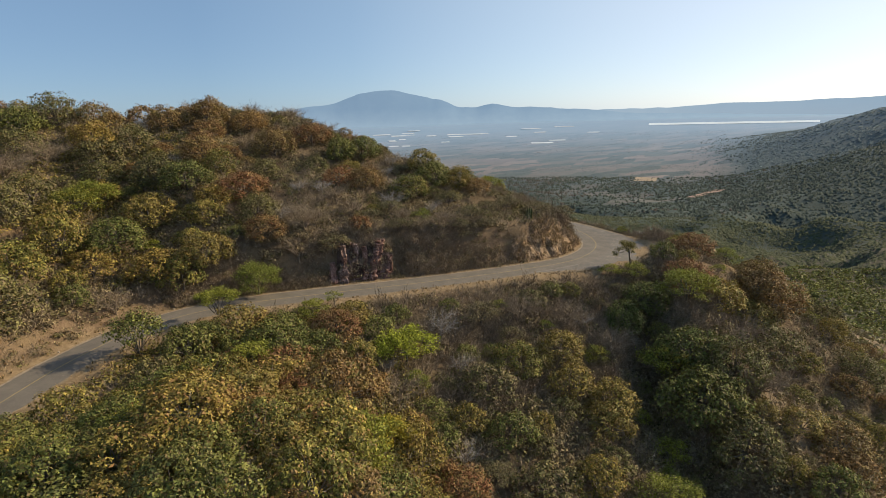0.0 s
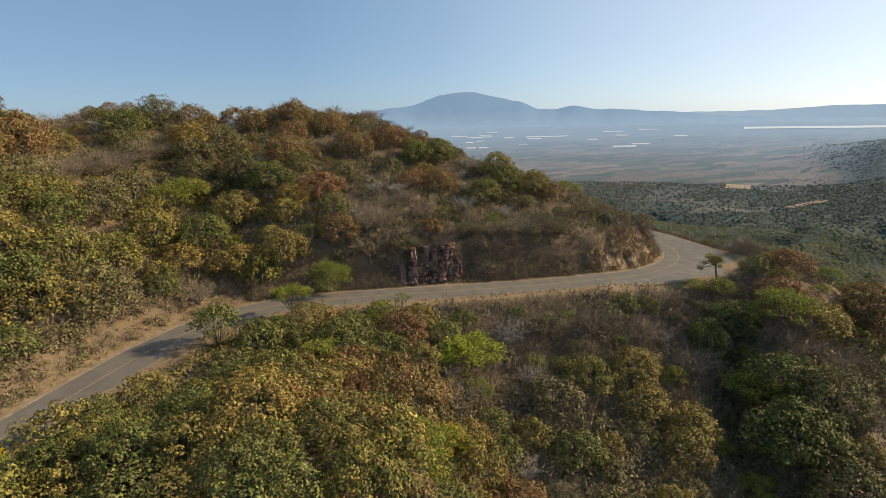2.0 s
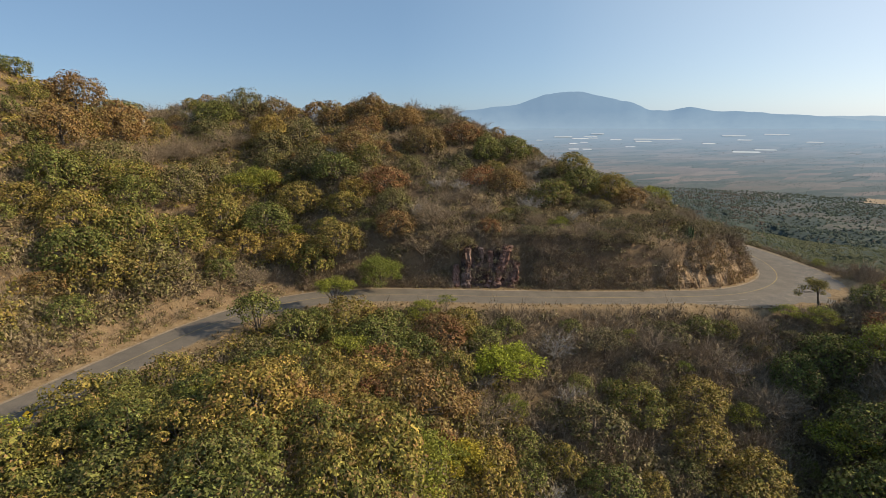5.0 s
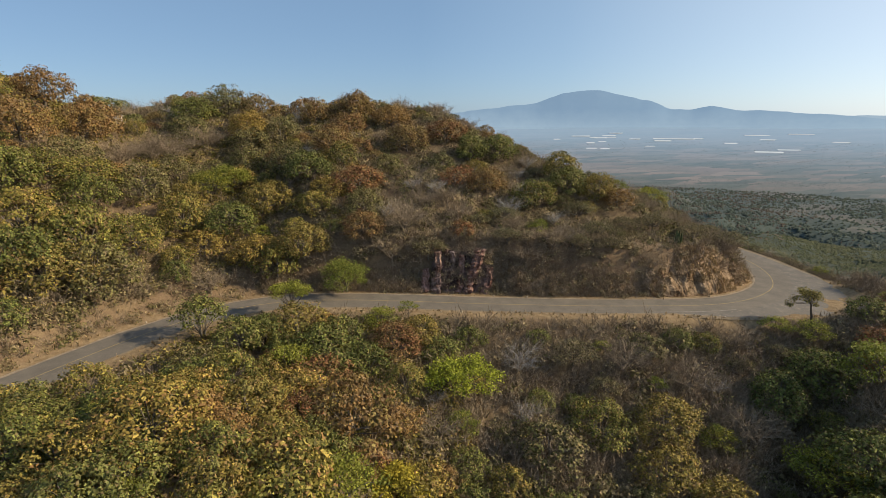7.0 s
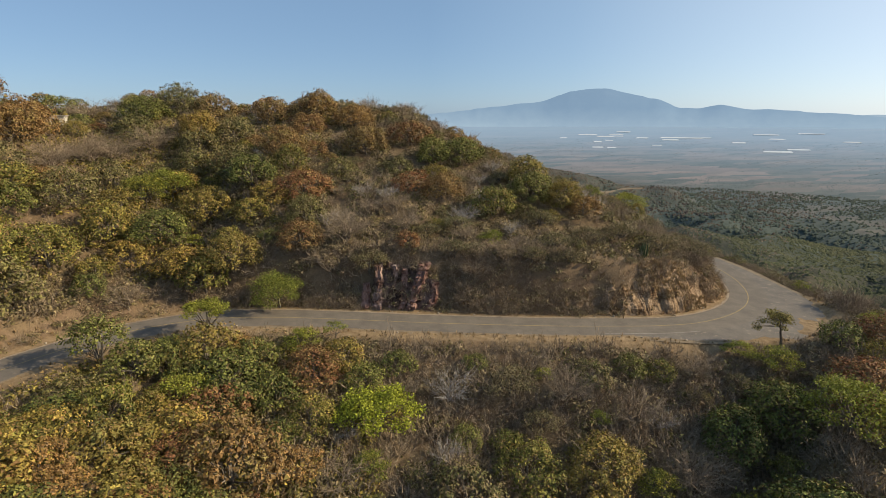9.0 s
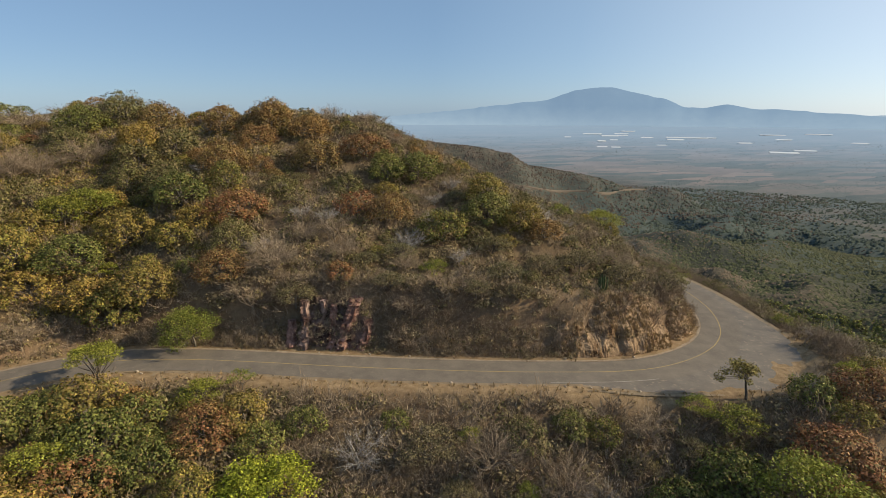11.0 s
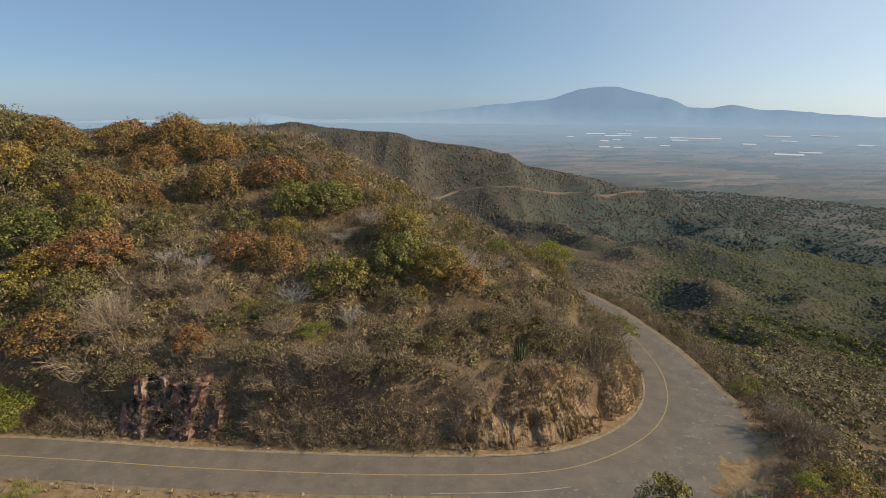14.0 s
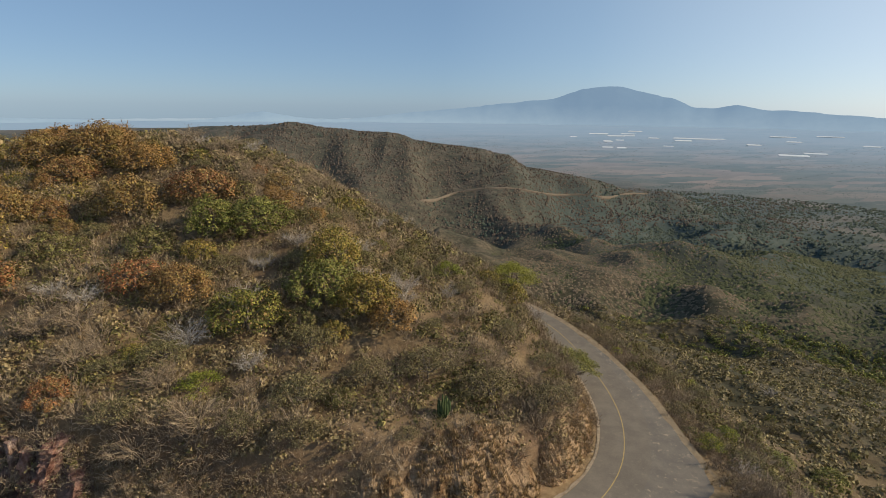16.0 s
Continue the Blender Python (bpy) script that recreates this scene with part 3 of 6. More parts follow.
# ------------------------------------------------------------------ road
def ribbon(k0, k1, left, right, lift, step=1, across=1):
    """Faces of a strip along the road; left and right: distances from its middle (hill side positive), one each or per point."""
    k = np.arange(k0, k1, step)
    lf, rt = np.broadcast_to(left, len(ROADLINE))[k], np.broadcast_to(right, len(ROADLINE))[k]
    rows = []
    for j in range(across + 1):
        w = lf + (rt - lf) * j / across
        rows.append(np.stack([ROADLINE[k, 0] + ROADSIDE[k, 0] * w, ROADLINE[k, 1] + ROADSIDE[k, 1] * w, ROADLINE[k, 2] + lift], 1))
    rows = np.array(rows)
    return np.stack([rows[:-1, :-1], rows[1:, :-1], rows[1:, 1:], rows[:-1, 1:]], 2).reshape(-1, 4, 3)


NR = len(ROADLINE)
LAYWIDE = APRON > 4.2
road = new("road", welded("road", ribbon(0, NR, 3.75 + 0.12 * grain(np.arange(NR), 0, 4, 41), -np.minimum(APRON, 3.75) - 0.25 + 0.2 * grain(np.arange(NR), 9, 3, 42), 0.03, 1, 4), ASPHALT))
tagged(road, "worn grey two-lane asphalt road curving round the hill", "road", kind="structure")
_k = np.nonzero(LAYWIDE)[0]
lay = new("pavement", welded("pavement", ribbon(_k[0], _k[-1], -3.6, -APRON - 0.3 + 0.45 * grain(np.arange(NR), 5, 3, 43), 0.022, 1, 8), LAYBY))
tagged(lay, "broken dusty lay-by paving on the outer side of the bend", "lay-by", kind="structure")
_mid = 0.06 * grain(np.arange(NR), 3, 25, 44)
tagged(new("trim", welded("trim", ribbon(0, NR, _mid + 0.075, _mid - 0.075, 0.036), YELLOW)), "faded yellow line along the middle of the road", "road marking", kind="structure")
tagged(new("gutter", welded("gutter", np.concatenate([ribbon(0, NR, 4.2 + 0.15 * grain(np.arange(NR), 6, 2, 46), 3.92, 0.06), ribbon(0, NR, 3.92, 3.74, 0.045)]), GUTTER)),
       "pale dusty concrete gutter at the foot of the cut", "gutter", kind="structure")
_edge = -np.where(LAYWIDE, APRON + 0.1, 3.9)
tagged(new("shoulder", welded("shoulder", np.concatenate([ribbon(0, NR, _edge, _edge - 0.55 + 0.25 * grain(np.arange(NR), 2, 3, 45), 0.016), ribbon(0, NR, _edge - 0.5, _edge - 1.6, -0.03)]), SHOULDER)), "dusty gravel shoulder along the outer edge of the road", "road shoulder", kind="structure")
_a, _b2 = [int(np.argmin(np.hypot(ROADLINE[:, 0] - x, ROADLINE[:, 1] - y))) for x, y in ((17, 75), (36, 77.5))]
tagged(new("trim", welded("trim", ribbon(_a, _b2, -3.45, -3.57, 0.037), WHITE_LINE)), "worn white edge line beside the lay-by", "road marking", kind="structure")


# ------------------------------------------------------------------ far mountains
def ridge_ring(name, radius, profile, base, material, label):
    az = np.radians(np.arange(-180, 180.01, 0.3))
    top = profile(np.degrees(az))
    rows = []
    for u in (0, 0.25, 0.5, 0.75, 1.0):
        rr = radius + 220 * u 
        zz = base + (top - base) * u**0.9
        rows.append(np.stack([10 + rr * np.sin(az), rr * np.cos(az), zz], 1))
    rows = np.array(rows)
    q = np.stack([rows[:-1, :-1], rows[:-1, 1:], rows[1:, 1:], rows[1:, :-1]], 2).reshape(-1, 4, 3)
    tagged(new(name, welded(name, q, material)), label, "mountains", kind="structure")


def angle_z(e, r):
    return 33 + r * np.tan(np.radians(e))


RANGE_AZ = [-60, -46, -38, -27, -22, -20, -18.4, -16.3, -13, -10, -4.8, 2.4, 8.8, 11.4, 14.4, 15.5, 16.8, 18.2, 20.4, 23, 24.8, 26.3, 27.4, 28.3, 29.4, 31, 33, 36, 39, 42, 48, 60]
RANGE_EL = [-1.7, -1.3, -1.2, -1.7, -1.2, -0.8, -0.55, -0.95, -1.3, -1.3, -0.75, -0.04, 0.70, 0.92, 1.96, 2.05, 2.22, 2.15, 1.6, 1.0, 0.2, 0.12, 0.35, 0.5, 0.28, 0.0, 0.0, -0.3, -0.5, -0.85, -1.1, -1.5]


def main_range(a):
    """Skyline of the volcano and the hills on its flanks."""
    e = np.interp(a, RANGE_AZ, RANGE_EL)
    e = np.convolve(np.pad(e, 1, mode="edge"), (0.2, 0.6, 0.2), "valid")
    return angle_z(e + 0.05 * grain(a, 0, 1.3, 62) + 0.04 * grain(a, 3, 0.6, 63), 4560)


def faint_range(a):
    e = np.interp(a, [-180, -12, 12, 36, 40, 46, 50, 56, 63, 80, 180], [-1.4, -1.3, -0.9, -0.5, -0.4, -0.5, -0.3, -0.2, 0.0, 0.1, -1]) + 0.06 * grain(a, 7, 4, 64) + 0.04 * grain(a, 8, 1.2, 65)
    return angle_z(e, 4850)


ridge_ring("backdrop", 4360, main_range, -120, FARHILL, "volcano and low mountains on the horizon, glowing backdrop with blue haze painted in")
ridge_ring("backdrop", 4640, faint_range, -120, FAINT, "faint mountain range, glowing backdrop with pale haze painted in")


# ------------------------------------------------------------------ plants
rng = np.random.default_rng(7)


def leaves(centres, normals, size, r, slim=0.55):
    """A rhombic leaf or leaf spray at each centre: n x 4 x 3."""
    n = len(centres)
    nm = normals / (np.linalg.norm(normals, axis=1)[:, None] + 1e-9)
    t = np.cross(nm, r.normal(size=(n, 3)))
    t /= np.linalg.norm(t, axis=1)[:, None] + 1e-9
    b = np.cross(nm, t)
    s = (size * r.uniform(0.6, 1.35, n))[:, None]
    return np.stack([centres - t * s * 0.5, centres + b * s * 0.5 * slim + nm * s * 0.08, centres + t * s * 0.5, centres - b * s * 0.5 * slim + nm * s * 0.08], 1)


def blades(centres, normals, size, r, slim=0.6):
    """A pointed leaf at each centre: n x 3 x 3."""
    q = leaves(centres, normals, size, r, slim)
    return np.stack([q[:, 0], 0.5 * (q[:, 2] + q[:, 1]) + 0.25 * (q[:, 1] - q[:, 3]), 0.5 * (q[:, 2] + q[:, 3]) - 0.25 * (q[:, 1] - q[:, 3])], 1)


OCTA = np.array([(1, 0, 0), (0, 1, 0), (-1, 0, 0), (0, -1, 0), (0, 0, 1), (0, 0, -1)], float)
OCTA_F = np.array([(0, 1, 4), (1, 2, 4), (2, 3, 4), (3, 0, 4), (1, 0, 5), (2, 1, 5), (3, 2, 5), (0, 3, 5)])


def heart(r, c, radius):
    """Dense inner foliage of a lobe: eight faces."""
    a = r.uniform(0, 6.28)
    m = np.array([(math.cos(a), -math.sin(a), 0), (math.sin(a), math.cos(a), 0), (0, 0, 0.8)])
    return (np.array(c) + (OCTA * r.uniform(0.8, 1.1, (6, 1)) * radius) @ m.T)[OCTA_F]


def ball(r, n):
    v = r.normal(size=(n, 3))
    return v / np.linalg.norm(v, axis=1)[:, None]


def limb(r, a, b, r0, r1, bend, n=5, sides=5):
    u = np.linspace(0, 1, n)[:, None]
    p = np.array(a) * (1 - u) + np.array(b) * u + np.sin(u * np.pi) * r.normal(size=3) * bend
    return tube(p, np.linspace(r0, r1, n), sides)


def broadleaf(seed, R, H, count, nleaf, size, leafmat):
    """Domed crown of many leaf clumps with dark gaps between them, on forking limbs: faces, their clump tones, and the wood."""
    r = np.random.default_rng(seed)
    q, tone, wood = [], [], []
    k = 2 * count
    zc = H - 0.70 * R
    p1, p2 = r.uniform(0, 6.28, 2)
    for i in range(k):
        up = 1 - (i + 0.5) / k * 1.38
        a = 2 * np.pi * (i * 0.381966 + r.uniform(-0.05, 0.05))
        lump = 1 + 0.17 * math.sin(2 * a + p1) + 0.11 * math.sin(5 * a + p2)
        rad = 0.86 * R * math.sqrt(1 - up * up) * r.uniform(0.78, 1.06) * lump
        c0 = np.array([rad * math.cos(a), rad * math.sin(a), zc + 0.60 * R * up * r.uniform(0.82, 1.18)])
        lr = R * r.uniform(0.15, 0.25)
        n = int(2 * nleaf / k * r.uniform(0.75, 1.25))
        v = ball(r, n)
        v[:, 2] = np.where(v[:, 2] < -0.4, -v[:, 2], v[:, 2])
        c = c0 + v * lr * r.uniform(0.72, 1.12, n)[:, None] * np.array([1, 1, 0.78])
        out = np.array([math.cos(a) * 0.35, math.sin(a) * 0.35, 0.45])
        q += [blades(c, v + out + r.normal(size=(n, 3)) * 0.5, size * 0.74, r), heart(r, c0 - (0, 0, 0.05 * R), lr * 0.34)]
        tone.append(np.full(n + 8, r.random()))
        if i % 4 == 0:
            fork = np.array([c0[0] * 0.12, c0[1] * 0.12, H * r.uniform(0.12, 0.3)])
            wood.append(limb(r, fork, c0, 0.018 * R, 0.006 * R, 0.05 * R, 4, 3))
    lean = r.normal(size=2) * 0.12
    wood.insert(0, limb(r, (0, 0, -0.8), (lean[0], lean[1], H * 0.5), 0.055 * R, 0.03 * R, 0.12, 6, 7))
    return np.concatenate(q), np.concatenate(wood), np.concatenate(tone)


def acacia(seed, R, H, count, nleaf, size, flat):
    """Layered, feathery crown on slanting limbs."""
    r = np.random.default_rng(seed)
    q, wood = [], []
    for i in range(count):
        a, rad = 2 * np.pi * (i * 0.381966 + r.uniform(-0.08, 0.08)), R * math.sqrt((i + 0.3) / count) * 0.85
        z = H - R * flat * (rad / R) ** 2 - r.uniform(0, 0.25) * R * flat * 2
        x, y, lr = rad * np.cos(a), rad * np.sin(a), R * r.uniform(0.25, 0.38)
        n = int(nleaf / count)
        v = ball(r, n)
        c = np.array([x, y, z]) + v * np.array([lr, lr, lr * 0.30]) * (r.uniform(0.1, 1.0, n) ** 0.5)[:, None]
        q.append(blades(np.repeat(c, 2, 0) + r.normal(size=(2 * n, 3)) * 0.12 * lr, np.array([0, 0, 1.0]) + r.normal(size=(2 * n, 3)) * 0.6, size * 0.86, r, 0.62))
        fork = np.array([x * 0.22, y * 0.22, H * r.uniform(0.25, 0.45)])
        wood.append(limb(r, fork, (x, y, z), 0.02 * R, 0.006 * R, 0.08 * R, 4, 3))
    wood.insert(0, limb(r, (0, 0, -0.8), (r.normal() * 0.15, r.normal() * 0.15, H * 0.5), 0.045 * R, 0.024 * R, 0.2, 6, 7))
    return np.concatenate(q), np.concatenate(wood)


def bare(seed, R, H, limbs, twigs, thick):
    """Leafless tree: forking limbs and fine twigs."""
    r = np.random.default_rng(seed)
    big, fine = [], []
    for i in range(limbs):
        a = 2 * np.pi * (i * 0.381966) + r.uniform(-0.2, 0.2)
        rad = R * math.sqrt((i + 0.5) / limbs) * 0.8
        tip = np.array([rad * np.cos(a), rad * np.sin(a), H * r.uniform(0.62, 0.95) - 0.25 * rad])
        base = np.array([0, 0, H * r.uniform(0.0, 0.3)])
        u = np.linspace(0, 1, 6)[:, None]
        p = base * (1 - u) + tip * u + np.sin(u * np.pi) * r.normal(size=3) * 0.12 * R
        big.append(tube(p, np.linspace(0.03 * R, 0.010 * R, 6) * thick, 4))
        for _ in range(twigs):
            k = r.uniform(0.35, 1.0)
            s = base * (1 - k) + tip * k + r.normal(size=3) * 0.04 * R
            e = s + (ball(r, 1)[0] * 0.8 + np.array([np.cos(a), np.sin(a), 0.9]) * 0.6) * R * r.uniform(0.18, 0.42)
            m = 0.5 * (s + e) + r.normal(size=3) * 0.05 * R
            fine.append(tube([s, m, e], [0.010 * R * thick, 0.007 * R * thick, 0.004 * R * thick], 3))
    big.insert(0, limb(r, (0, 0, -0.6), (0, 0, H * 0.3), 0.05 * R, 0.035 * R, 0.05, 4, 6))
    return np.concatenate(fine), np.concatenate(big)


def tree_thing(name, shape, leafmat, barkmat, label, category, group):
    """shape: the crown's faces, the wood's, and perhaps the tones of the crown's clumps."""
    root = new(name)
    tagged(root, label, category, group)
    part("trunk", welded(name + "_trunk", shape[1], barkmat), root)
    part("crown", quad_mesh(name + "_crown", shape[0], leafmat, shape[2] if len(shape) > 2 else None), root)
    return root


taken = []          # x, y, radius of every tree that stands


def stand(kinds, x, y, R, spin=None):
    """Puts a tree of one of the kinds on the ground with a crown of radius R."""
    k = kinds[int(rng.integers(len(kinds)))]
    if k["far"] and (y > 150 or x > 110 or y < 2):
        k = k["far"]
    s = R / k["R"]
    z = float(surface(x, y))
    m = pose(x, y, z - 0.1, rng.uniform(-4, 4), rng.uniform(-4, 4), rng.uniform(0, 360) if spin is None else spin)
    m = m @ Matrix.Diagonal((s, s, s * rng.uniform(0.88, 1.16), 1))
    if k["used"]:
        copy_thing(k["root"], m)
    else:
        k["root"].matrix_basis = m
        k["used"] = True
    taken.append((x, y, R))


def kind(root, R, far=None):
    return {"root": root, "R": R, "used": False, "far": far}


def leafy(name, seed, R, H, count, n, size, leafmat, label, group):
    """A broadleaf kind and its twin with fewer, larger leaf sprays for trees far up the slopes."""
    far = kind(tree_thing(name, broadleaf(seed, R, H, count, n * 0.42, size * 1.5, leafmat), leafmat, BARK, label, "tree", group), R)
    return kind(tree_thing(name, broadleaf(seed, R, H, count, n, size, leafmat), leafmat, BARK, label, "tree", group), R, far)


def tree_kinds(name, seed, leafmat, tone, big, n_small):
    """Two wide dense crowns and a few lighter ones of one tone."""
    label, group = "spreading broadleaf tree with " + tone + " leaves", "broadleaf trees on the slopes"
    wide = [leafy(name, seed + i, 5.8, 6.4, 40, 2400, 0.56, leafmat, label, group) for i in range(big)]
    lean = [leafy(name, seed + 20 + i, 4.0, 4.7, 25, 1200, 0.50, leafmat, label, group) for i in range(n_small)]
    return wide, lean


GREEN_W, GREEN_S = tree_kinds("broadleaf_tree", 100, LEAF_GREEN, "dark green", 2, 2)
MIXED_W, MIXED_S = tree_kinds("broadleaf_tree", 200, LEAF_MIXED, "yellowing green", 2, 3)
ORANGE_W, ORANGE_S = tree_kinds("autumn_tree", 300, LEAF_ORANGE, "orange autumn", 2, 3)
GOLD_W, GOLD_S = tree_kinds("autumn_tree", 350, LEAF_GOLD, "golden yellow", 2, 1)
RUST_W = [leafy("autumn_tree", 420 + i, 5.8, 6.2, 40, 2400, 0.56, LEAF_RUST, "broadleaf tree with rust-red dry leaves", "broadleaf trees on the slopes") for i in range(2)]
RUST_S = [leafy("autumn_tree", 400 + i, 4.2, 4.8, 25, 1200, 0.50, LEAF_RUST, "broadleaf tree with rust-red dry leaves", "broadleaf trees on the slopes") for i in range(2)]
OLIVE_W = [leafy("scrub_tree", 520 + i, 5.6, 5.2, 38, 2200, 0.50, LEAF_OLIVE, "spreading scrub tree with dull olive leaves", "scrub trees on the slopes") for i in range(2)]
OLIVE_S = [leafy("scrub_tree", 500 + i, 3.6, 3.6, 23, 1100, 0.44, LEAF_OLIVE, "low scrub tree with dull olive leaves", "scrub trees on the slopes") for i in range(3)]
ACACIA_W = [kind(tree_thing("acacia_tree", acacia(620 + i, 5.8, 6.2, 26, 2300, 0.42, 0.5), LEAF_ACACIA, BARK, "wide feathery bright green acacia tree on the slope", "tree", "acacia trees"), 5.8) for i in range(2)]
ACACIA_S = [kind(tree_thing("acacia_tree", acacia(600 + i, 4.2, 4.9, 18, 1350, 0.37, 0.55), LEAF_ACACIA, BARK, "feathery bright green acacia tree on the slope", "tree", "acacia trees"), 4.2) for i in range(3)]
FLAT_S = [kind(tree_thing("acacia_tree", acacia(700 + i, 4.4, 4.0, 20, 1350, 0.34, 0.38), LEAF_KHAKI, BARK, "flat-topped khaki acacia thinning out among dry scrub", "tree", "acacia trees"), 4.4) for i in range(3)]
BARE_W = [kind(tree_thing("bare_tree", bare(820 + i, 5.0, 5.0, 20, 28, 0.46), TWIG, TWIG, "wide leafless tree with a haze of grey-brown twigs", "tree", "bare trees"), 5.0) for i in range(2)]
BARE_S = [kind(tree_thing("bare_tree", bare(800 + i, 3.0, 3.4, 13, 22, 0.6), PALE_TWIG if i == 0 else TWIG, PALE_TWIG if i == 0 else TWIG, "leafless grey tree with twisted branches", "tree", "bare trees"), 3.0) for i in range(3)]

# trees that stand out: x, y, crown radius
GREEN_AT = [
    (31.7, 34, 6.5), (25.6, 24.9, 6.5), (-11, 30.5, 4), (28.6, 49.5, 5.2), (37.6, 52, 5.5), (10.2, 112.3, 5.8), (-6.2, 128.4, 6.1), (-69.9, 90.6, 6),
    (-55.4, 106.4, 6), (-93.3, 81.3, 5.9), (-13.5, 126.2, 5.8), (-93.4, 138.1, 6), (-92.9, 60.5, 5.7), (-102, 73.9, 7), (-130.2, 155.6, 6.2), (-53.2, 56.1, 4.8),
    (-36.2, 50.6, 3.9), (-53.7, 17.3, 3.7), (-43.8, 52.5, 5.5), (-24.5, 56.1, 4.1), (-22.1, 37, 3.6), (138.9, 151.8, 5.4), (80, 48, 4.5)]
GOLD_AT = [
    (48.2, 42.3, 6.5), (-50, 100.2, 4.3), (-61.7, 83.3, 5.3), (-77.6, 133.4, 5.4), (-73.7, 111.3, 4.4), (-73.1, 83.9, 4.5), (-54.8, 23.4, 6.3), (-28.1, 32.2, 3.6)]
ORANGE_AT = [
    (65.8, 46.1, 6.5), (65.8, 42.8, 6.5), (-51.6, 121.5, 5.8), (-31.6, 130.1, 6.2), (-11.4, 106.7, 4.8), (-77.7, 146.2, 6.2), (-67.8, 164.7, 6.2), (-48.3, 155.3, 5.5),
    (-36.8, 147.8, 5.8), (22.5, 107.6, 4.6), (-107.8, 111.5, 6), (-60.2, 147.7, 6.2), (-48.1, 149.2, 5.8), (-116.1, 107.7, 6), (-108.4, 87.7, 6), (-107.5, 105.8, 6),
    (-37.3, 35.6, 5.9), (41.9, 11.2, 5), (72, 50, 5.5)]
MIXED_AT = [
    (6.3, 27.9, 4.6), (58.3, 41.3, 5.9), (0.2, 103.6, 5.7), (-52.4, 83.7, 5.7), (-52.4, 95, 3.7), (-57.8, 81.5, 4.2), (-63.4, 98.6, 5.6), (-78.5, 88, 6),
    (-88.5, 70.1, 7), (10.5, 119.7, 5.9), (18.3, 109.9, 5.2), (-88.4, 60.3, 6.5), (-83.1, 77, 6.3), (-100.5, 78.9, 6), (-95.8, 86, 6), (-96.8, 67.5, 7),
    (-48.7, 33.1, 4.6), (-68.8, 35.8, 3.8), (-47.7, 20.4, 4.1), (8.3, 44, 5.4), (-1.9, 43.5, 5.1), (5.3, 36.5, 3.9), (-2.3, 19.7, 4.3), (10.8, 32, 5.2),
    (121.4, 122.8, 5.3), (88, 52, 5)]
RUST_AT = [
    (48.3, 50.5, 6.5), (-42.9, 104.3, 6), (-18.4, 107.2, 4.6), (-19.7, 136.7, 6.2), (-19, 87, 3.1), (-40.4, 86.8, 4.9), (-49.1, 139.3, 5.6), (-50.3, 50.4, 3.8),
    (-43, 26.7, 4.4), (-32.2, 56.7, 4.8), (-23.5, 23.6, 5.1), (62, 62, 5)]
OLIVE_AT = [
    (24.9, 15.7, 6.5), (55.4, 35.2, 6.5), (35.3, 27.4, 6), (-92.7, 129.5, 6.2), (-75.7, 127.4, 6), (-75.1, 121.3, 4.9), (-22.1, 119.3, 4.2), (-36.8, 114.5, 4),
    (-40.7, 94.5, 5), (-68.9, 135.4, 6.2), (-84.5, 65.5, 6.7), (-85.9, 104.6, 6), (-86.7, 145.4, 5.9), (-101.1, 90.1, 6), (-62.2, 115.9, 5.5), (-88.5, 92.8, 5.9),
    (-10.3, 39.5, 4.4), (-60.9, 46, 3.3), (-10.6, 21.3, 4.5), (77.8, 28, 5)]
ACACIA_AT = [
    (40.4, 43.7, 6.3), (28.3, 36.7, 5.9), (16.9, 23.6, 3.8), (-74.7, 107.3, 6), (31.4, 132.3, 3.6), (-1.8, 90.8, 3), (-77.9, 102.1, 5.4), (-55.4, 45.7, 4.4),
    (15.1, 42.1, 3.7), (-36.9, 22, 5.6), (12.6, 19.7, 3.2), (7.6, 14.9, 5), (103.9, 133.6, 5), (107.1, 124.2, 5), (73.2, 100.1, 3.2), (70, 58, 4.5)]
FLAT_AT = [
    (11.9, 90.2, 4.2), (28.6, 99.3, 5.1), (37.7, 97.4, 5), (46.4, 96.7, 4.3), (-26.4, 84, 4.4), (-8.9, 95.2, 4.1), (10.4, 101, 4.3), (19.8, 96.1, 3.8),
    (13.4, 84.3, 3.4), (-9.5, 84.7, 3.5), (-2.2, 57.1, 4.9)]
BARE_AT = [
    (50.5, 37.5, 6.5), (38.1, 23.8, 6.5), (-31.2, 87.9, 5.2), (2.7, 125.3, 3.6), (-15.2, 83.3, 4.3), (-5.7, 83, 3.8), (-26.9, 96.5, 4.3), (1, 84.1, 3.4),
    (-34, 83.8, 4), (-96.5, 114.4, 5.8), (-99.3, 105.4, 5.4), (-113.6, 144.2, 6.2), (-86.6, 126.3, 5.9), (-93.4, 118.3, 6), (-25.6, 40.5, 3.4), (20.1, 43.1, 4),
    (6.3, 55.7, 3.9), (-11.9, 56.1, 3.7), (15.9, 52.2, 3.9)]

for places, wide, small in ((GREEN_AT, GREEN_W, GREEN_S), (MIXED_AT, MIXED_W, MIXED_S), (ORANGE_AT, ORANGE_W, ORANGE_S), (GOLD_AT, GOLD_W, GOLD_S), (RUST_AT, RUST_W, RUST_S),
                            (OLIVE_AT, OLIVE_W, OLIVE_S), (ACACIA_AT, ACACIA_W, ACACIA_S), (FLAT_AT, FLAT_S, FLAT_S), (BARE_AT, BARE_W, BARE_S)):
    for x, y, R in places:
        stand(wide if R > 4.6 else small, x, y, R)
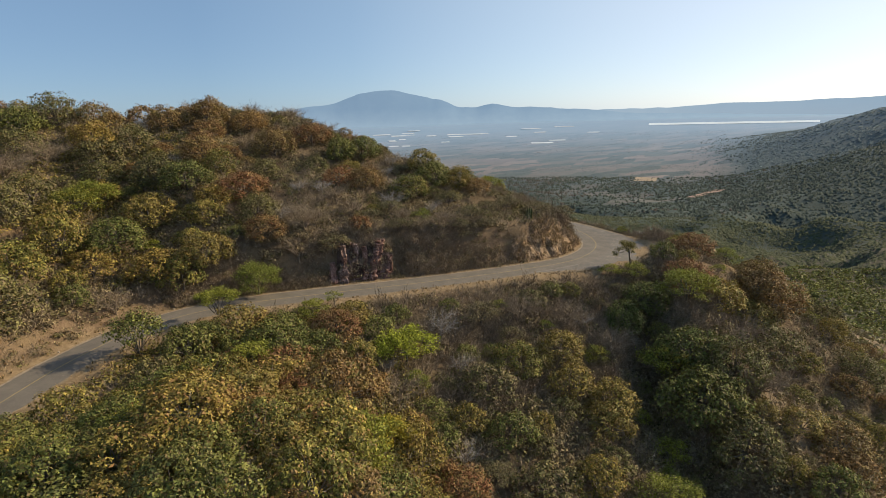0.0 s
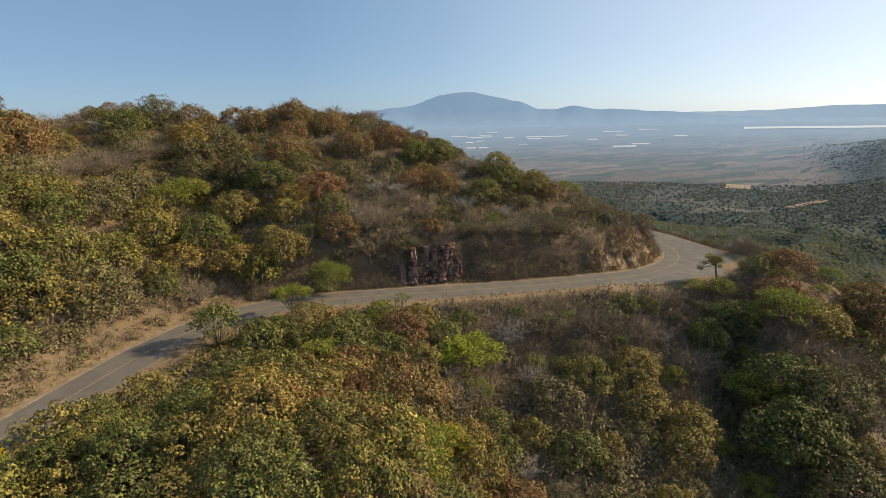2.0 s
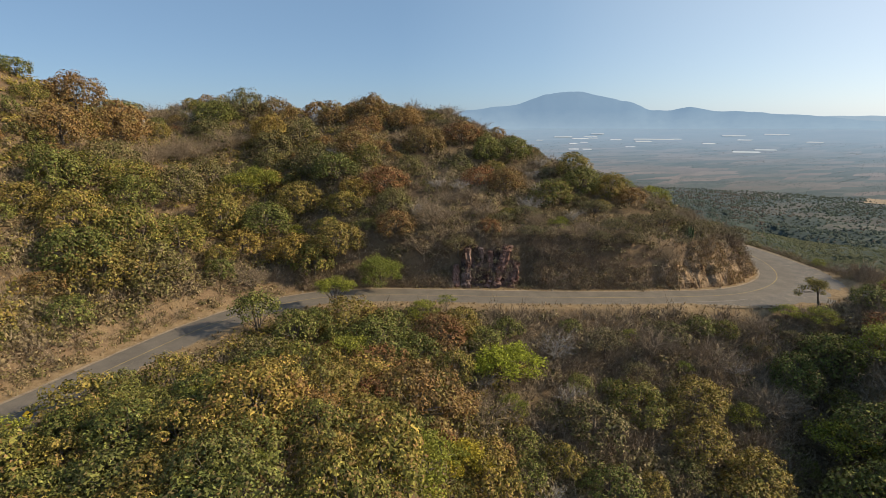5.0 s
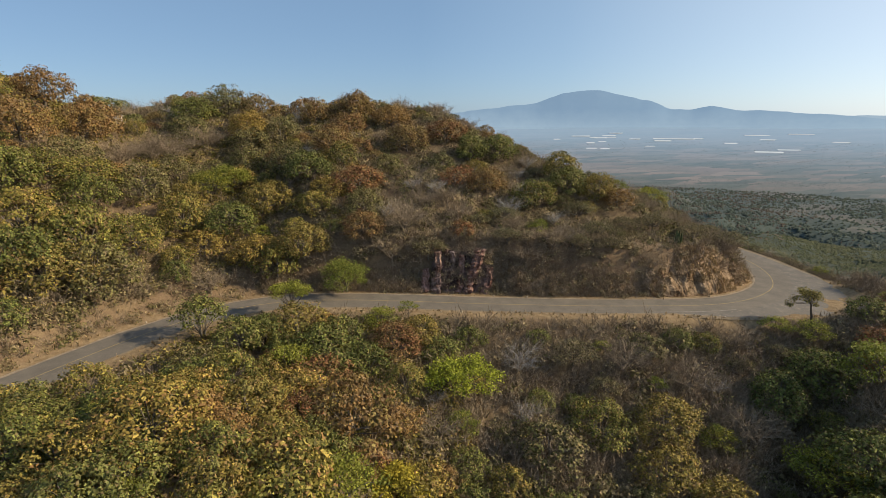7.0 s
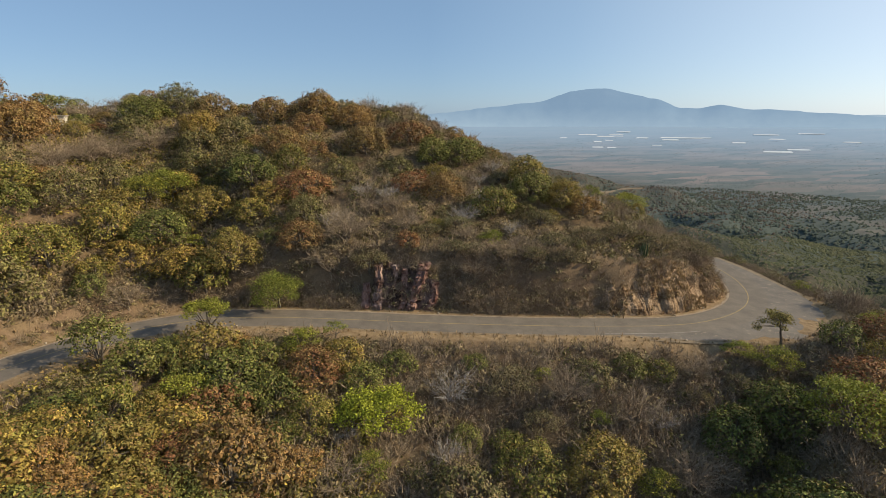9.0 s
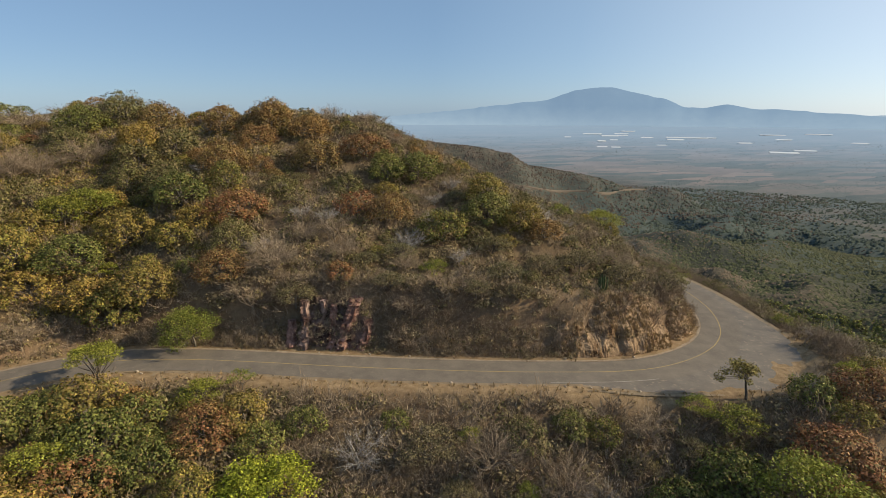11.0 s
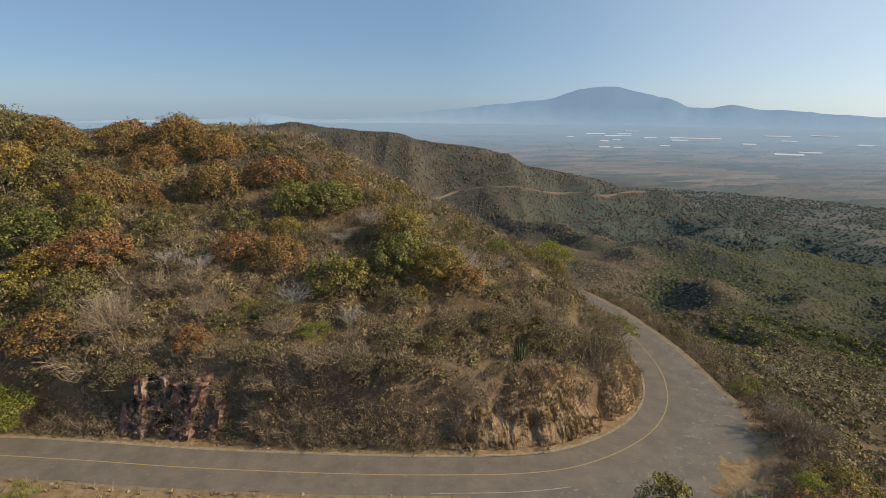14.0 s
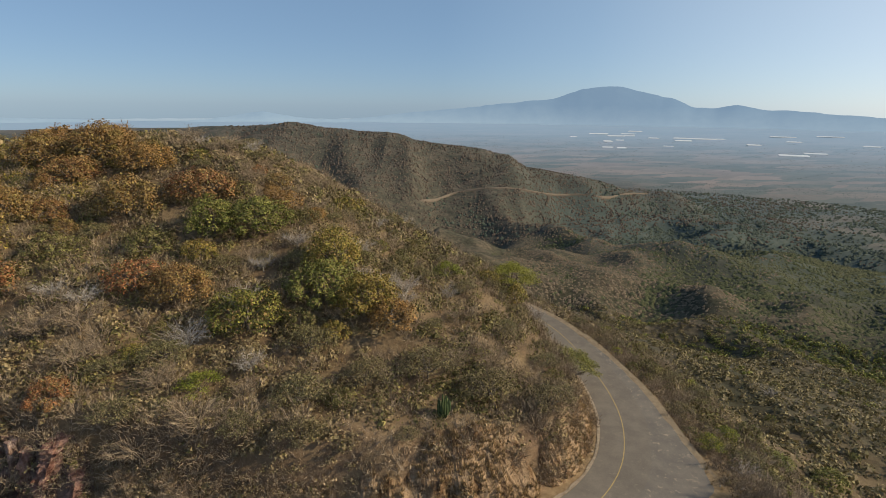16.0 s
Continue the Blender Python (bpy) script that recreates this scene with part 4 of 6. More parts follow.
for x, y, R in ((49.2, 149, 2.6), (44.5, 153, 3.0), (52.5, 137, 2.8), (51.2, 143, 2.6), (38, 158, 3.2)):
    stand(FLAT_S, x, y, R)
# pale bare trees
for x, y, R in ((-7, 99, 3.6), (-2, 108, 3.4), (14, 128, 3.2), (-24, 103, 3), (24, 118, 3), (-36, 93, 2.8), (-66, 150, 3.6), (-100, 140, 4), (20, 52, 2.6), (-20, 29, 2.8)):
    stand(BARE_S[:1], x, y, R)


def free(x, y, R, gap):
    return all((x - a) ** 2 + (y - b) ** 2 > (gap * (R + c)) ** 2 for a, b, c in taken)


OPEN = ((46.8, 67.5, 8), (-64, 57.4, 7), (-52, 68, 6), (31, 91, 4), (-22, 80.5, 5), (-13, 80.5, 5), (36, 84, 6), (65, 83, 7), (-66, 48, 9), (-71, 40, 7), (-60, 50, 5))


def sow(n, box, test, choices, radii, gap):
    """Fills an area with trees; choices: kinds and their shares."""
    share = np.cumsum([c[1] for c in choices]) / sum(c[1] for c in choices)
    made = 0
    for _ in range(n * 14):
        if made >= n:
            break
        x, y = rng.uniform(box[0], box[1]), rng.uniform(box[2], box[3])
        s, _, i = road_at(x, y)
        s = float(s[0])
        edge = s if s > 0 else -s - float(APRON[i[0]]) + 3.7
        R = rng.uniform(*radii)
        if edge < 5.5 + R * 0.75 or not test(x, y, s) or not free(x, y, R, gap) or any((x - a) ** 2 + (y - b) ** 2 < c * c for a, b, c in OPEN):
            continue
        stand(choices[int(np.searchsorted(share, rng.random()))][0], x, y, R)
        made += 1


# the wooded spur below the road, on the near side
sow(84, (-104, -20, -6, 64), lambda x, y, s: s < 0 and x + 0.5 * y < 2, [(MIXED_S, 4), (GREEN_S, 5), (GOLD_S, 1), (ORANGE_S, 1), (RUST_S, 0.7), (ACACIA_S, 1.8)], (2.8, 5.0), 0.54)
sow(30, (-100, -34, 6, 56), lambda x, y, s: s < 0, [(MIXED_S, 4), (GREEN_S, 4), (GOLD_S, 1.5), (ACACIA_S, 1)], (3.0, 5.0), 0.42)
sow(36, (-130, -66, -2, 84), lambda x, y, s: 8 < s < 48, [(MIXED_S, 4), (GREEN_S, 4), (OLIVE_S, 1), (ORANGE_S, 1)], (2.6, 4.8), 0.48)
sow(46, (14, 118, -14, 46), lambda x, y, s: s < 0, [(GREEN_S, 3), (OLIVE_S, 3), (MIXED_S, 3), (ACACIA_S, 1.5), (ORANGE_S, 1)], (2.2, 4.4), 0.66)
# the slope behind and below
sow(80, (-112, 120, -72, 10), lambda x, y, s: s < 0, [(MIXED_S, 3), (GREEN_S, 3), (OLIVE_S, 4), (ORANGE_S, 1)], (2.4, 4.6), 0.7)
# the slope under the straight
sow(46, (-30, 36, 8, 62), lambda x, y, s: s < 0, [(OLIVE_S, 3), (GREEN_S, 2.5), (MIXED_S, 2.5), (ACACIA_S, 1.5), (BARE_S, 2.5), (FLAT_S, 1)], (1.8, 3.4), 0.80)
# the spur below the bend
sow(50, (36, 112, 6, 72), lambda x, y, s: s < 0, [(OLIVE_S, 3), (MIXED_S, 2.5), (ORANGE_S, 1.5), (GREEN_S, 2), (BARE_S, 2), (ACACIA_S, 1.5)], (2.2, 4.2), 0.72)
# the bank and hill above the first bend
sow(84, (-150, -46, 36, 170), lambda x, y, s: s > 0, [(MIXED_S, 4), (GREEN_S, 3), (ORANGE_S, 2.5), (ACACIA_S, 1.5), (BARE_S, 0.8), (OLIVE_S, 1)], (2.4, 4.4), 0.62)
# the crest
sow(40, (-110, 30, 116, 215), lambda x, y, s: s > 34, [(ORANGE_S, 2), (RUST_S, 1), (MIXED_S, 2), (OLIVE_S, 3), (BARE_S, 2), (FLAT_S, 1)], (2.0, 3.6), 0.72)
# the scrubby face of the hill
sow(110, (-46, 58, 82, 170), lambda x, y, s: 9 < s < 52, [(OLIVE_S, 2.5), (BARE_S, 4), (FLAT_S, 5), (MIXED_S, 0.5), (RUST_S, 0.3)], (1.6, 3.4), 0.62)
# the outer slope beyond the bend
sow(70, (64, 120, 84, 215), lambda x, y, s: -26 < s < -7, [(OLIVE_S, 3), (ACACIA_S, 1.5), (FLAT_S, 4), (BARE_S, 4)], (1.4, 2.8), 0.7)
sow(40, (80, 190, 78, 260), lambda x, y, s: s < -24, [(OLIVE_S, 3), (FLAT_S, 2.5), (MIXED_S, 1.5), (BARE_S, 2), (GREEN_S, 2)], (1.8, 3.6), 0.8)
for kinds in (GREEN_W, GREEN_S, MIXED_W, MIXED_S, ORANGE_W, ORANGE_S, GOLD_W, GOLD_S, RUST_W, RUST_S, OLIVE_W, OLIVE_S, ACACIA_W, ACACIA_S, FLAT_S, BARE_W, BARE_S):
    for k in kinds:
        if not k["used"]:
            stand([dict(k, far=None)], rng.uniform(-100, -70), rng.uniform(165, 200), k["R"])
            k["used"] = True
        if k["far"] and not k["far"]["used"]:
            stand([k["far"]], rng.uniform(-100, -70), rng.uniform(165, 200), k["R"])


# ------------------------------------------------------------------ scrub, grass and far woods
def shrub_quads(seed, nl, nt, size, squat=0.8):
    r = np.random.default_rng(seed)
    v = ball(r, nl)
    v[:, 2] = np.abs(v[:, 2]) * squat
    c = v * r.uniform(0.62, 1.06, nl)[:, None] * (1 + 0.16 * np.sin(3 * np.arctan2(v[:, 1], v[:, 0]) + r.uniform(0, 6)))[:, None]
    lf = np.concatenate([blades(c, v + np.array([0, 0, 0.3]) + r.normal(size=(nl, 3)) * 0.55, size, r, 0.7), heart(r, (0, 0, 0.1), 0.36)])
    w = ball(r, nt)
    w[:, 2] = np.abs(w[:, 2]) * 1.1 + 0.15
    side = np.cross(w, r.normal(size=(nt, 3)))
    side /= np.linalg.norm(side, axis=1)[:, None]
    a = r.normal(size=(nt, 3)) * np.array([0.22, 0.22, 0.0])
    e = a + w * r.uniform(0.6, 1.15, nt)[:, None]
    tw = np.stack([a - side * 0.022, a + side * 0.022, e], 1)
    return lf, tw


def scattered(templates, xs, ys, rs, sink=0.12, zs=None):
    """All the templates' faces at the places given, as one array."""
    zs = (surface(xs, ys) if zs is None else zs) - sink
    ang = rng.uniform(0, 2 * np.pi, len(xs))
    pick = rng.integers(len(templates), size=len(xs))
    out = []
    for k, t in enumerate(templates):
        m = np.nonzero(pick == k)[0]
        if not len(m):
            continue
        c, s = np.cos(ang[m])[:, None, None], np.sin(ang[m])[:, None, None]
        q = t[None]
        g = np.stack([q[..., 0] * c - q[..., 1] * s, q[..., 0] * s + q[..., 1] * c, q[..., 2] * rng.uniform(0.75, 1.25, len(m))[:, None, None]], -1)
        g = g * rs[m][:, None, None, None] + np.stack([xs[m], ys[m], zs[m]], 1)[:, None, None]
        out.append(g.reshape(-1, g.shape[2], 3))
    return np.concatenate(out)


def spots(n, box, keep):
    x, y = rng.uniform(box[0], box[1], n), rng.uniform(box[2], box[3], n)
    s, _, i = road_at(x, y)
    edge = np.where(s > 0, s - 4.6, -s - APRON[i] - 0.5)
    m = keep(x, y, s, edge)
    return x[m], y[m], edge[m]


def stuff(name, quads, material, label, category):
    tagged(new(name, quad_mesh(name, quads, material)), label, category, kind="stuff")


_sh = [shrub_quads(900 + i, 74, 2, 0.235) for i in range(5)]
SHRUB_LEAF = [np.concatenate([a, b]) for a, b in _sh]
def brush_tris(seed, stems, sprays):
    """Leafless bush: stems fanning out, each ending in a haze of slivers."""
    r = np.random.default_rng(seed)
    _, tw = shrub_quads(seed, 4, stems, 0.2)
    tip = tw[r.integers(stems, size=sprays), 2] * r.uniform(0.45, 1.0, sprays)[:, None] + r.normal(size=(sprays, 3)) * 0.10
    v = tip + r.normal(size=(sprays, 3)) * 0.5 + np.array([0, 0, 0.35])
    side = np.cross(v, r.normal(size=(sprays, 3)))
    side /= np.linalg.norm(side, axis=1)[:, None] + 1e-9
    v /= np.linalg.norm(v, axis=1)[:, None] + 1e-9
    return np.concatenate([tw, np.stack([tip - side * 0.021, tip + side * 0.021, tip + v * r.uniform(0.22, 0.5, sprays)[:, None]], 1)])


SHRUB_FAR = [np.concatenate(shrub_quads(960 + i, 40, 2, 0.40)) for i in range(5)]


def scrubland(xs, ys, rs):
    """Scrub with finer leaves on the near slopes."""
    far = (ys > 150) | (xs > 112) | (ys < 4)
    return np.concatenate([scattered(SHRUB_LEAF, xs[~far], ys[~far], rs[~far]), scattered(SHRUB_FAR, xs[far], ys[far], rs[far])])


BRUSH = [brush_tris(940 + i, 16, 50) for i in range(4)]
BRUSH_FAR = [brush_tris(950 + i, 12, 30) for i in range(4)]
x, y, e = spots(5600, (-120, 118, -4, 176), lambda x, y, s, e: (e > 0.9 + 1.0 * rng.random(len(x))) & ~((s > 0) & (x > 19) & (y < 96) & (e < 7.2) & (rng.random(len(x)) < 0.93)) & ((s > 0) | (e > 3.2 + 3.0 * ((x > -50) & (x < 26)))))
# more of it on the face of the hill, and thick on the steep cut
x2, y2, e2 = spots(4300, (-112, 60, 60, 172), lambda x, y, s, e: (s > 9 + 3.5 * (x > 19)) & (s < 75) & ((x > -66) | (rng.random(len(x)) < 0.5)))
x4, y4, e4 = spots(2200, (-46, 56, 34, 70), lambda x, y, s, e: (s < 0) & (e > 4.5))
k = rng.integers(95, 300, 1500)
u = rng.uniform(4.9, 11.5, 1500)
x3, y3 = ROADLINE[k, 0] + ROADSIDE[k, 0] * u, ROADLINE[k, 1] + ROADSIDE[k, 1] * u
m = (rng.random(1500) < np.where((x3 > 20) & (y3 < 93), 0.15, 1.0)) & ~((np.abs(x3 + 20) < 7) & (u < 10) & (rng.random(1500) < 0.94)) & (x3 > -75)
x3, y3, u = x3[m], y3[m], u[m]
# round the draw and below the left bank
x5, y5, e5 = spots(1500, (12, 116, -14, 52), lambda x, y, s, e: (s < 0) & (e > 6))
x8, y8, e8 = spots(1200, (-28, 34, 6, 44), lambda x, y, s, e: (s < 0) & (e > 6))
x5, y5, e5 = np.r_[x5, x8], np.r_[y5, y8], np.r_[e5, e8]
x8, y8, e8 = spots(2000, (-125, 125, -85, 8), lambda x, y, s, e: (e > 6) & (grain(x, y, 22, 94) + 0.5 * grain(x, y, 60, 95) + sstep(-90, -20, y) > 0.1))
x5, y5, e5 = np.r_[x5, x8], np.r_[y5, y8], np.r_[e5, e8]
x8, y8, e8 = spots(1400, (-20, 60, 150, 236), lambda x, y, s, e: (s > 7) & (s < 60))
x5, y5, e5 = np.r_[x5, x8], np.r_[y5, y8], np.r_[e5, e8]
x8, y8, e8 = spots(5600, (56, 118, 74, 200), lambda x, y, s, e: (s < 0) & (e > 1.2) & (e < 52))
x5, y5, e5 = np.r_[x5, x8], np.r_[y5, y8], np.r_[e5, e8]
x6, y6, e6 = spots(1500, (-128, -62, -4, 74), lambda x, y, s, e: (s > 0) & (e > 2.2 + 4.5 * rng.random(len(x)) ** 2) & (s < 40))
k = rng.integers(12, 98, 520)
w = rng.uniform(5.4, 17, 520)
x7, y7 = ROADLINE[k, 0] + ROADSIDE[k, 0] * w, ROADLINE[k, 1] + ROADSIDE[k, 1] * w
x6, y6, e6 = np.r_[x6, x7], np.r_[y6, y7], np.r_[e6, w - 4.6]
x, y, e = np.r_[x, x2, x3, x4, x5, x6], np.r_[y, y2, y3, y4, y5, y6], np.r_[e, e2, u - 4.6, e4, e5, e6]
tone = grain(x, y, 16, 71) + 0.8 * rng.normal(size=len(x)) - 0.2 * (y > 75) - 0.45 * ((y > 75) & (e < 7))
tone = np.where((y > 36) & (y < 73) & (x > -24) & (x < 62) & (rng.random(len(x)) < 0.7), -0.3, tone)
rad = rng.uniform(1.0, 2.5, len(x)) * np.where(e < 4, 0.65, 1)
a = tone > 0.1
stuff("dry_scrub", scrubland(x[a], y[a], rad[a]), LEAF_DRY, "dense brown dry scrub covering the hillside", "scrub")
b = (tone <= 0.1) & ((tone > -0.75) | ((y > 75) & (e < 7)))
far = (y > 150) | (x > 112) | (y < 4)
stuff("grey_brush", np.concatenate([scattered(BRUSH, x[b & ~far], y[b & ~far], rad[b & ~far] * 1.15), scattered(BRUSH_FAR, x[b & far], y[b & far], rad[b & far] * 1.2)]), TWIG, "leafless grey brushwood between the trees", "brushwood")
c = (tone <= -0.75) & ~((y > 75) & (e < 7))
stuff("olive_scrub", scrubland(x[c], y[c], rad[c]), LEAF_OLIVE, "dull olive bushes on the slopes", "bushes")

# undergrowth between the trees of the woods
x, y, e = spots(1500, (-106, -22, -2, 64), lambda x, y, s, e: (s < 0) & (e > 5) & (x + 0.5 * y < 6))
x2, y2, e2 = spots(1800, (-140, -44, 30, 160), lambda x, y, s, e: (s > 12) & (s < 90))
x, y = np.r_[x, x2], np.r_[y, y2]
stuff("undergrowth", scrubland(x, y, rng.uniform(1.1, 2.6, len(x))), LEAF_MIXED, "yellow green undergrowth between the trees", "undergrowth")

# dry grass
_r = np.random.default_rng(5)
TUFT = []
for _ in range(4):
    w = ball(_r, 9)
    w[:, 2] = np.abs(w[:, 2]) + 0.9
    sd = np.cross(w, _r.normal(size=(9, 3)))
    sd /= np.linalg.norm(sd, axis=1)[:, None]
    TUFT.append(np.stack([-sd * 0.08, sd * 0.08, w * 0.55], 1))
x, y, e = spots(17000, (-112, 100, 20, 160), lambda x, y, s, e: (e > 0.15) & ((e < 8) | (grain(x, y, 9, 72) > -0.05)) & ((s > 0) | (e < 11)))
stuff("dry_grass", scattered(TUFT, x, y, rng.uniform(0.3, 0.85, len(x)), 0.03), STRAW, "pale dry grass tufts along the verges and slopes", "grass")

# woods across the valley
def canopy(name, rings, xs, ys, rs, sink, material, label, category):
    """Low rounded crowns, shared smooth faces: rings are (width, height) from the skirt up, the last height is the top."""
    n, k = len(xs), len(rings) - 1
    a = rng.uniform(0, 6.28, n)[:, None] + np.arange(5) * 2 * np.pi / 5 + rng.uniform(-0.3, 0.3, (n, 5))
    tall = rng.uniform(0.7, 1.35, n)[:, None]
    V = np.empty((n, 5 * k + 1, 3), np.float32)
    for j, (w, h) in enumerate(rings[:-1]):
        ww = w * rng.uniform(0.72, 1.22, (n, 5)) * rs[:, None]
        V[:, 5 * j:5 * j + 5] = np.stack([xs[:, None] + np.cos(a) * ww, ys[:, None] + np.sin(a) * ww, (h + rng.uniform(-0.08, 0.08, (n, 5))) * rs[:, None] * (tall if j else 1)], -1)
    V[:, -1] = np.stack([xs + rng.uniform(-0.2, 0.2, n) * rs, ys + rng.uniform(-0.2, 0.2, n) * rs, rings[-1][1] * rs * tall[:, 0]], -1)
    V[..., 2] += (surface(xs, ys) - sink)[:, None]
    F = []
    for j in range(k - 1):
        for i in range(5):
            p, q = 5 * j + i, 5 * j + (i + 1) % 5
            F += [(p, q, q + 5), (p, q + 5, p + 5)]
    F += [(5 * (k - 1) + i, 5 * (k - 1) + (i + 1) % 5, 5 * k) for i in range(5)]
    F = (np.array(F)[None] + (np.arange(n) * (5 * k + 1))[:, None, None]).reshape(-1, 3).astype(np.int32)
    me = bpy.data.meshes.new(name)
    me.vertices.add(V.shape[0] * V.shape[1])
    me.vertices.foreach_set("co", V.ravel())
    me.loops.add(F.size)
    me.loops.foreach_set("vertex_index", F.ravel())
    me.polygons.add(len(F))
    me.polygons.foreach_set("loop_start", np.arange(0, F.size, 3, dtype=np.int32))
    me.update(calc_edges=True)
    me.polygons.foreach_set("use_smooth", [True] * len(F))
    me.materials.append(material)
    tagged(new(name, me), label, category, kind="stuff")


def valley(n, r0, r1, a0, a1):
    r = np.sqrt(rng.uniform(r0**2, r1**2, n))
    az = np.radians(rng.uniform(a0, a1, n))
    x, y = 20 + r * np.sin(az), 40 + r * np.cos(az)
    # some of them crowd round a neighbour
    near = rng.random(n) < 0.22
    to = rng.integers(0, max(n // 9, 1), n)
    x, y = np.where(near, x[to] + 8 * rng.normal(size=n), x), np.where(near, y[to] + 8 * rng.normal(size=n), y)
    r = np.hypot(x - 20, y - 40)
    bare_spot = (clearing(x, y) > 0.4 + 0.9 * rng.random(n))
    x, y, r = x[~bare_spot], y[~bare_spot], r[~bare_spot]
    s, _, i = road_at(x, y)
    m = (np.where(s > 0, s - 80, -s - APRON[i] - 6) > 0) & ~((x < 104) & (y < 170) & (x > -120) & (s < 0)) & ((y > 185) | (x > 60))
    return x[m], y[m], r[m]


def wood_tone(x, y):
    """Below zero: green woods in the gullies and on the valley floor; above: dry scrub on the ribs."""
    low = (height(x, y) - 0.25 * (height(x + 45, y) + height(x - 45, y) + height(x, y + 45) + height(x, y - 45))) / 9
    t = 0.75 * grain(x, y, 150, 73) + 0.6 * grain(x, y, 45, 74) + 0.45 * rng.normal(size=len(x)) + 0.8 * np.clip(low, -1, 1)
    return t + 1.05 * sstep(440, 300, x + 45 * grain(x, y, 110, 93)) - 0.45 + 0.9 * sstep(1000, 1200, y) * sstep(900, 600, x) - 0.6 * sstep(46, 56, np.degrees(np.arctan2(x, y))) - 0.7 * sstep(170, 320, x) * sstep(1000, 800, y)


# leafy tufts nearest, then rounded crowns, then low ones
def tuft_tris(seed):
    r = np.random.default_rng(seed)
    v = ball(r, 30)
    v[:, 2] = np.abs(v[:, 2])
    return np.concatenate([blades(v * r.uniform(0.7, 1.1, 30)[:, None] * np.array([1, 1, 0.8]), v + r.normal(size=(30, 3)) * 0.6, 0.46, r, 0.8), heart(r, (0, 0, 0.1), 0.42)])


LEAFTUFT = [tuft_tris(970 + i) for i in range(5)]
LOW, TALL = [(1.0, -0.2), (0, 0.56)], [(1.0, -0.15), (0, 0.80)]
x, y, r = valley(8600, 100, 470, 6, 80)
tone = wood_tone(x, y)
rad = rng.uniform(1.5, 4.0, len(x))
d = tone > -0.5 * sstep(330, 180, r)
stuff("far_woods", scattered(LEAFTUFT, x[~d], y[~d], rad[~d], 0.2), LEAF_GREEN, "green thicket on the slope below the bend", "woods")
stuff("far_scrub", scattered(LEAFTUFT, x[d], y[d], rad[d] * 0.8, 0.2), LEAF_KHAKI, "grey brown dry scrub on the slope below the bend", "scrub")
x, y, r = valley(46000, 440, 900, 8, 80)
tone = wood_tone(x, y)
rad = (1.5 + 2.4 * rng.random(len(x)) ** 1.4) * (1 + 0.35 * grain(x, y, 60, 92))
d = tone > 0
canopy("far_woods", LOW, x[~d], y[~d], rad[~d], 0.2, WOOD_NEAR, "dark green woods on the near valley slopes", "woods")
canopy("far_scrub", LOW, x[d], y[d], rad[d] * 0.7, 0.2, DRY_NEAR, "grey brown dry scrub on the near valley slopes", "scrub")
x, y, r = valley(50000, 880, 1800, -22, 72)
x3, y3, r3 = valley(16000, 1700, 3000, 44, 80)
m = sstep(4, 40, side_hill(x3, y3) + 12 * grain(x3, y3, 140, 76)) > rng.random(len(x3))
x3, y3, r3 = x3[m], y3[m], r3[m]
rad, dry = 3.2 + 5.0 * rng.random(len(x3)) ** 1.6, wood_tone(x3, y3) > 0.4
canopy("far_woods", LOW, x3[~dry], y3[~dry], rad[~dry], 0.3, WOOD_HAZED, "woods on the mountain beside the valley, tinted blue-grey for haze", "woods")
canopy("far_scrub", LOW, x3[dry], y3[dry], rad[dry] * 0.8, 0.3, DRY_HAZED, "scrub on the mountain beside the valley, tinted grey for haze", "scrub")
# the open plain begins behind the spur
m = (sstep(1620, 2050, r + 160 * grain(x, y, 200, 77)) * sstep(40, 8, side_hill(x, y)) < rng.random(len(x)))
x, y, r = x[m], y[m], r[m]
rad = 2.2 + 3.6 * rng.random(len(x)) ** 1.6
tone = wood_tone(x, y)
dry = tone > 0
canopy("far_woods", TALL, x[~dry], y[~dry], rad[~dry], 0.3, WOOD_HAZE_GREEN, "dark green woods on the slopes across the valley", "woods")
canopy("far_scrub", TALL, x[dry], y[dry], rad[dry] * 0.8, 0.3, WOOD_DRY, "grey brown dry scrub on the slopes across the valley", "scrub")
# single trees and hedges out on the plain
n2 = 56000
r2 = np.exp(rng.uniform(np.log(1400), np.log(3500), n2))
a2 = np.radians(rng.uniform(-14, 52, n2))
x2, y2 = 20 + r2 * np.sin(a2), 40 + r2 * np.cos(a2)
u2, v2 = x2 * 0.91 + y2 * 0.41, y2 * 0.91 - x2 * 0.41
hedge = (np.abs((v2 / 105 + 0.35 * grain(u2, v2, 420, 78)) % 1 - 0.5) < 0.045) & (grain(u2, v2, 130, 79) > -0.35)
m = hedge | (grain(u2, v2 * 2.2, 170, 75) + 0.5 * rng.normal(size=n2) > 0.62)
canopy("far_trees", TALL, x2[m], y2[m], rng.uniform(1.1, 2.6, m.sum()), 0.2, WOOD_HAZED, "scattered trees and hedge lines on the plain", "trees")


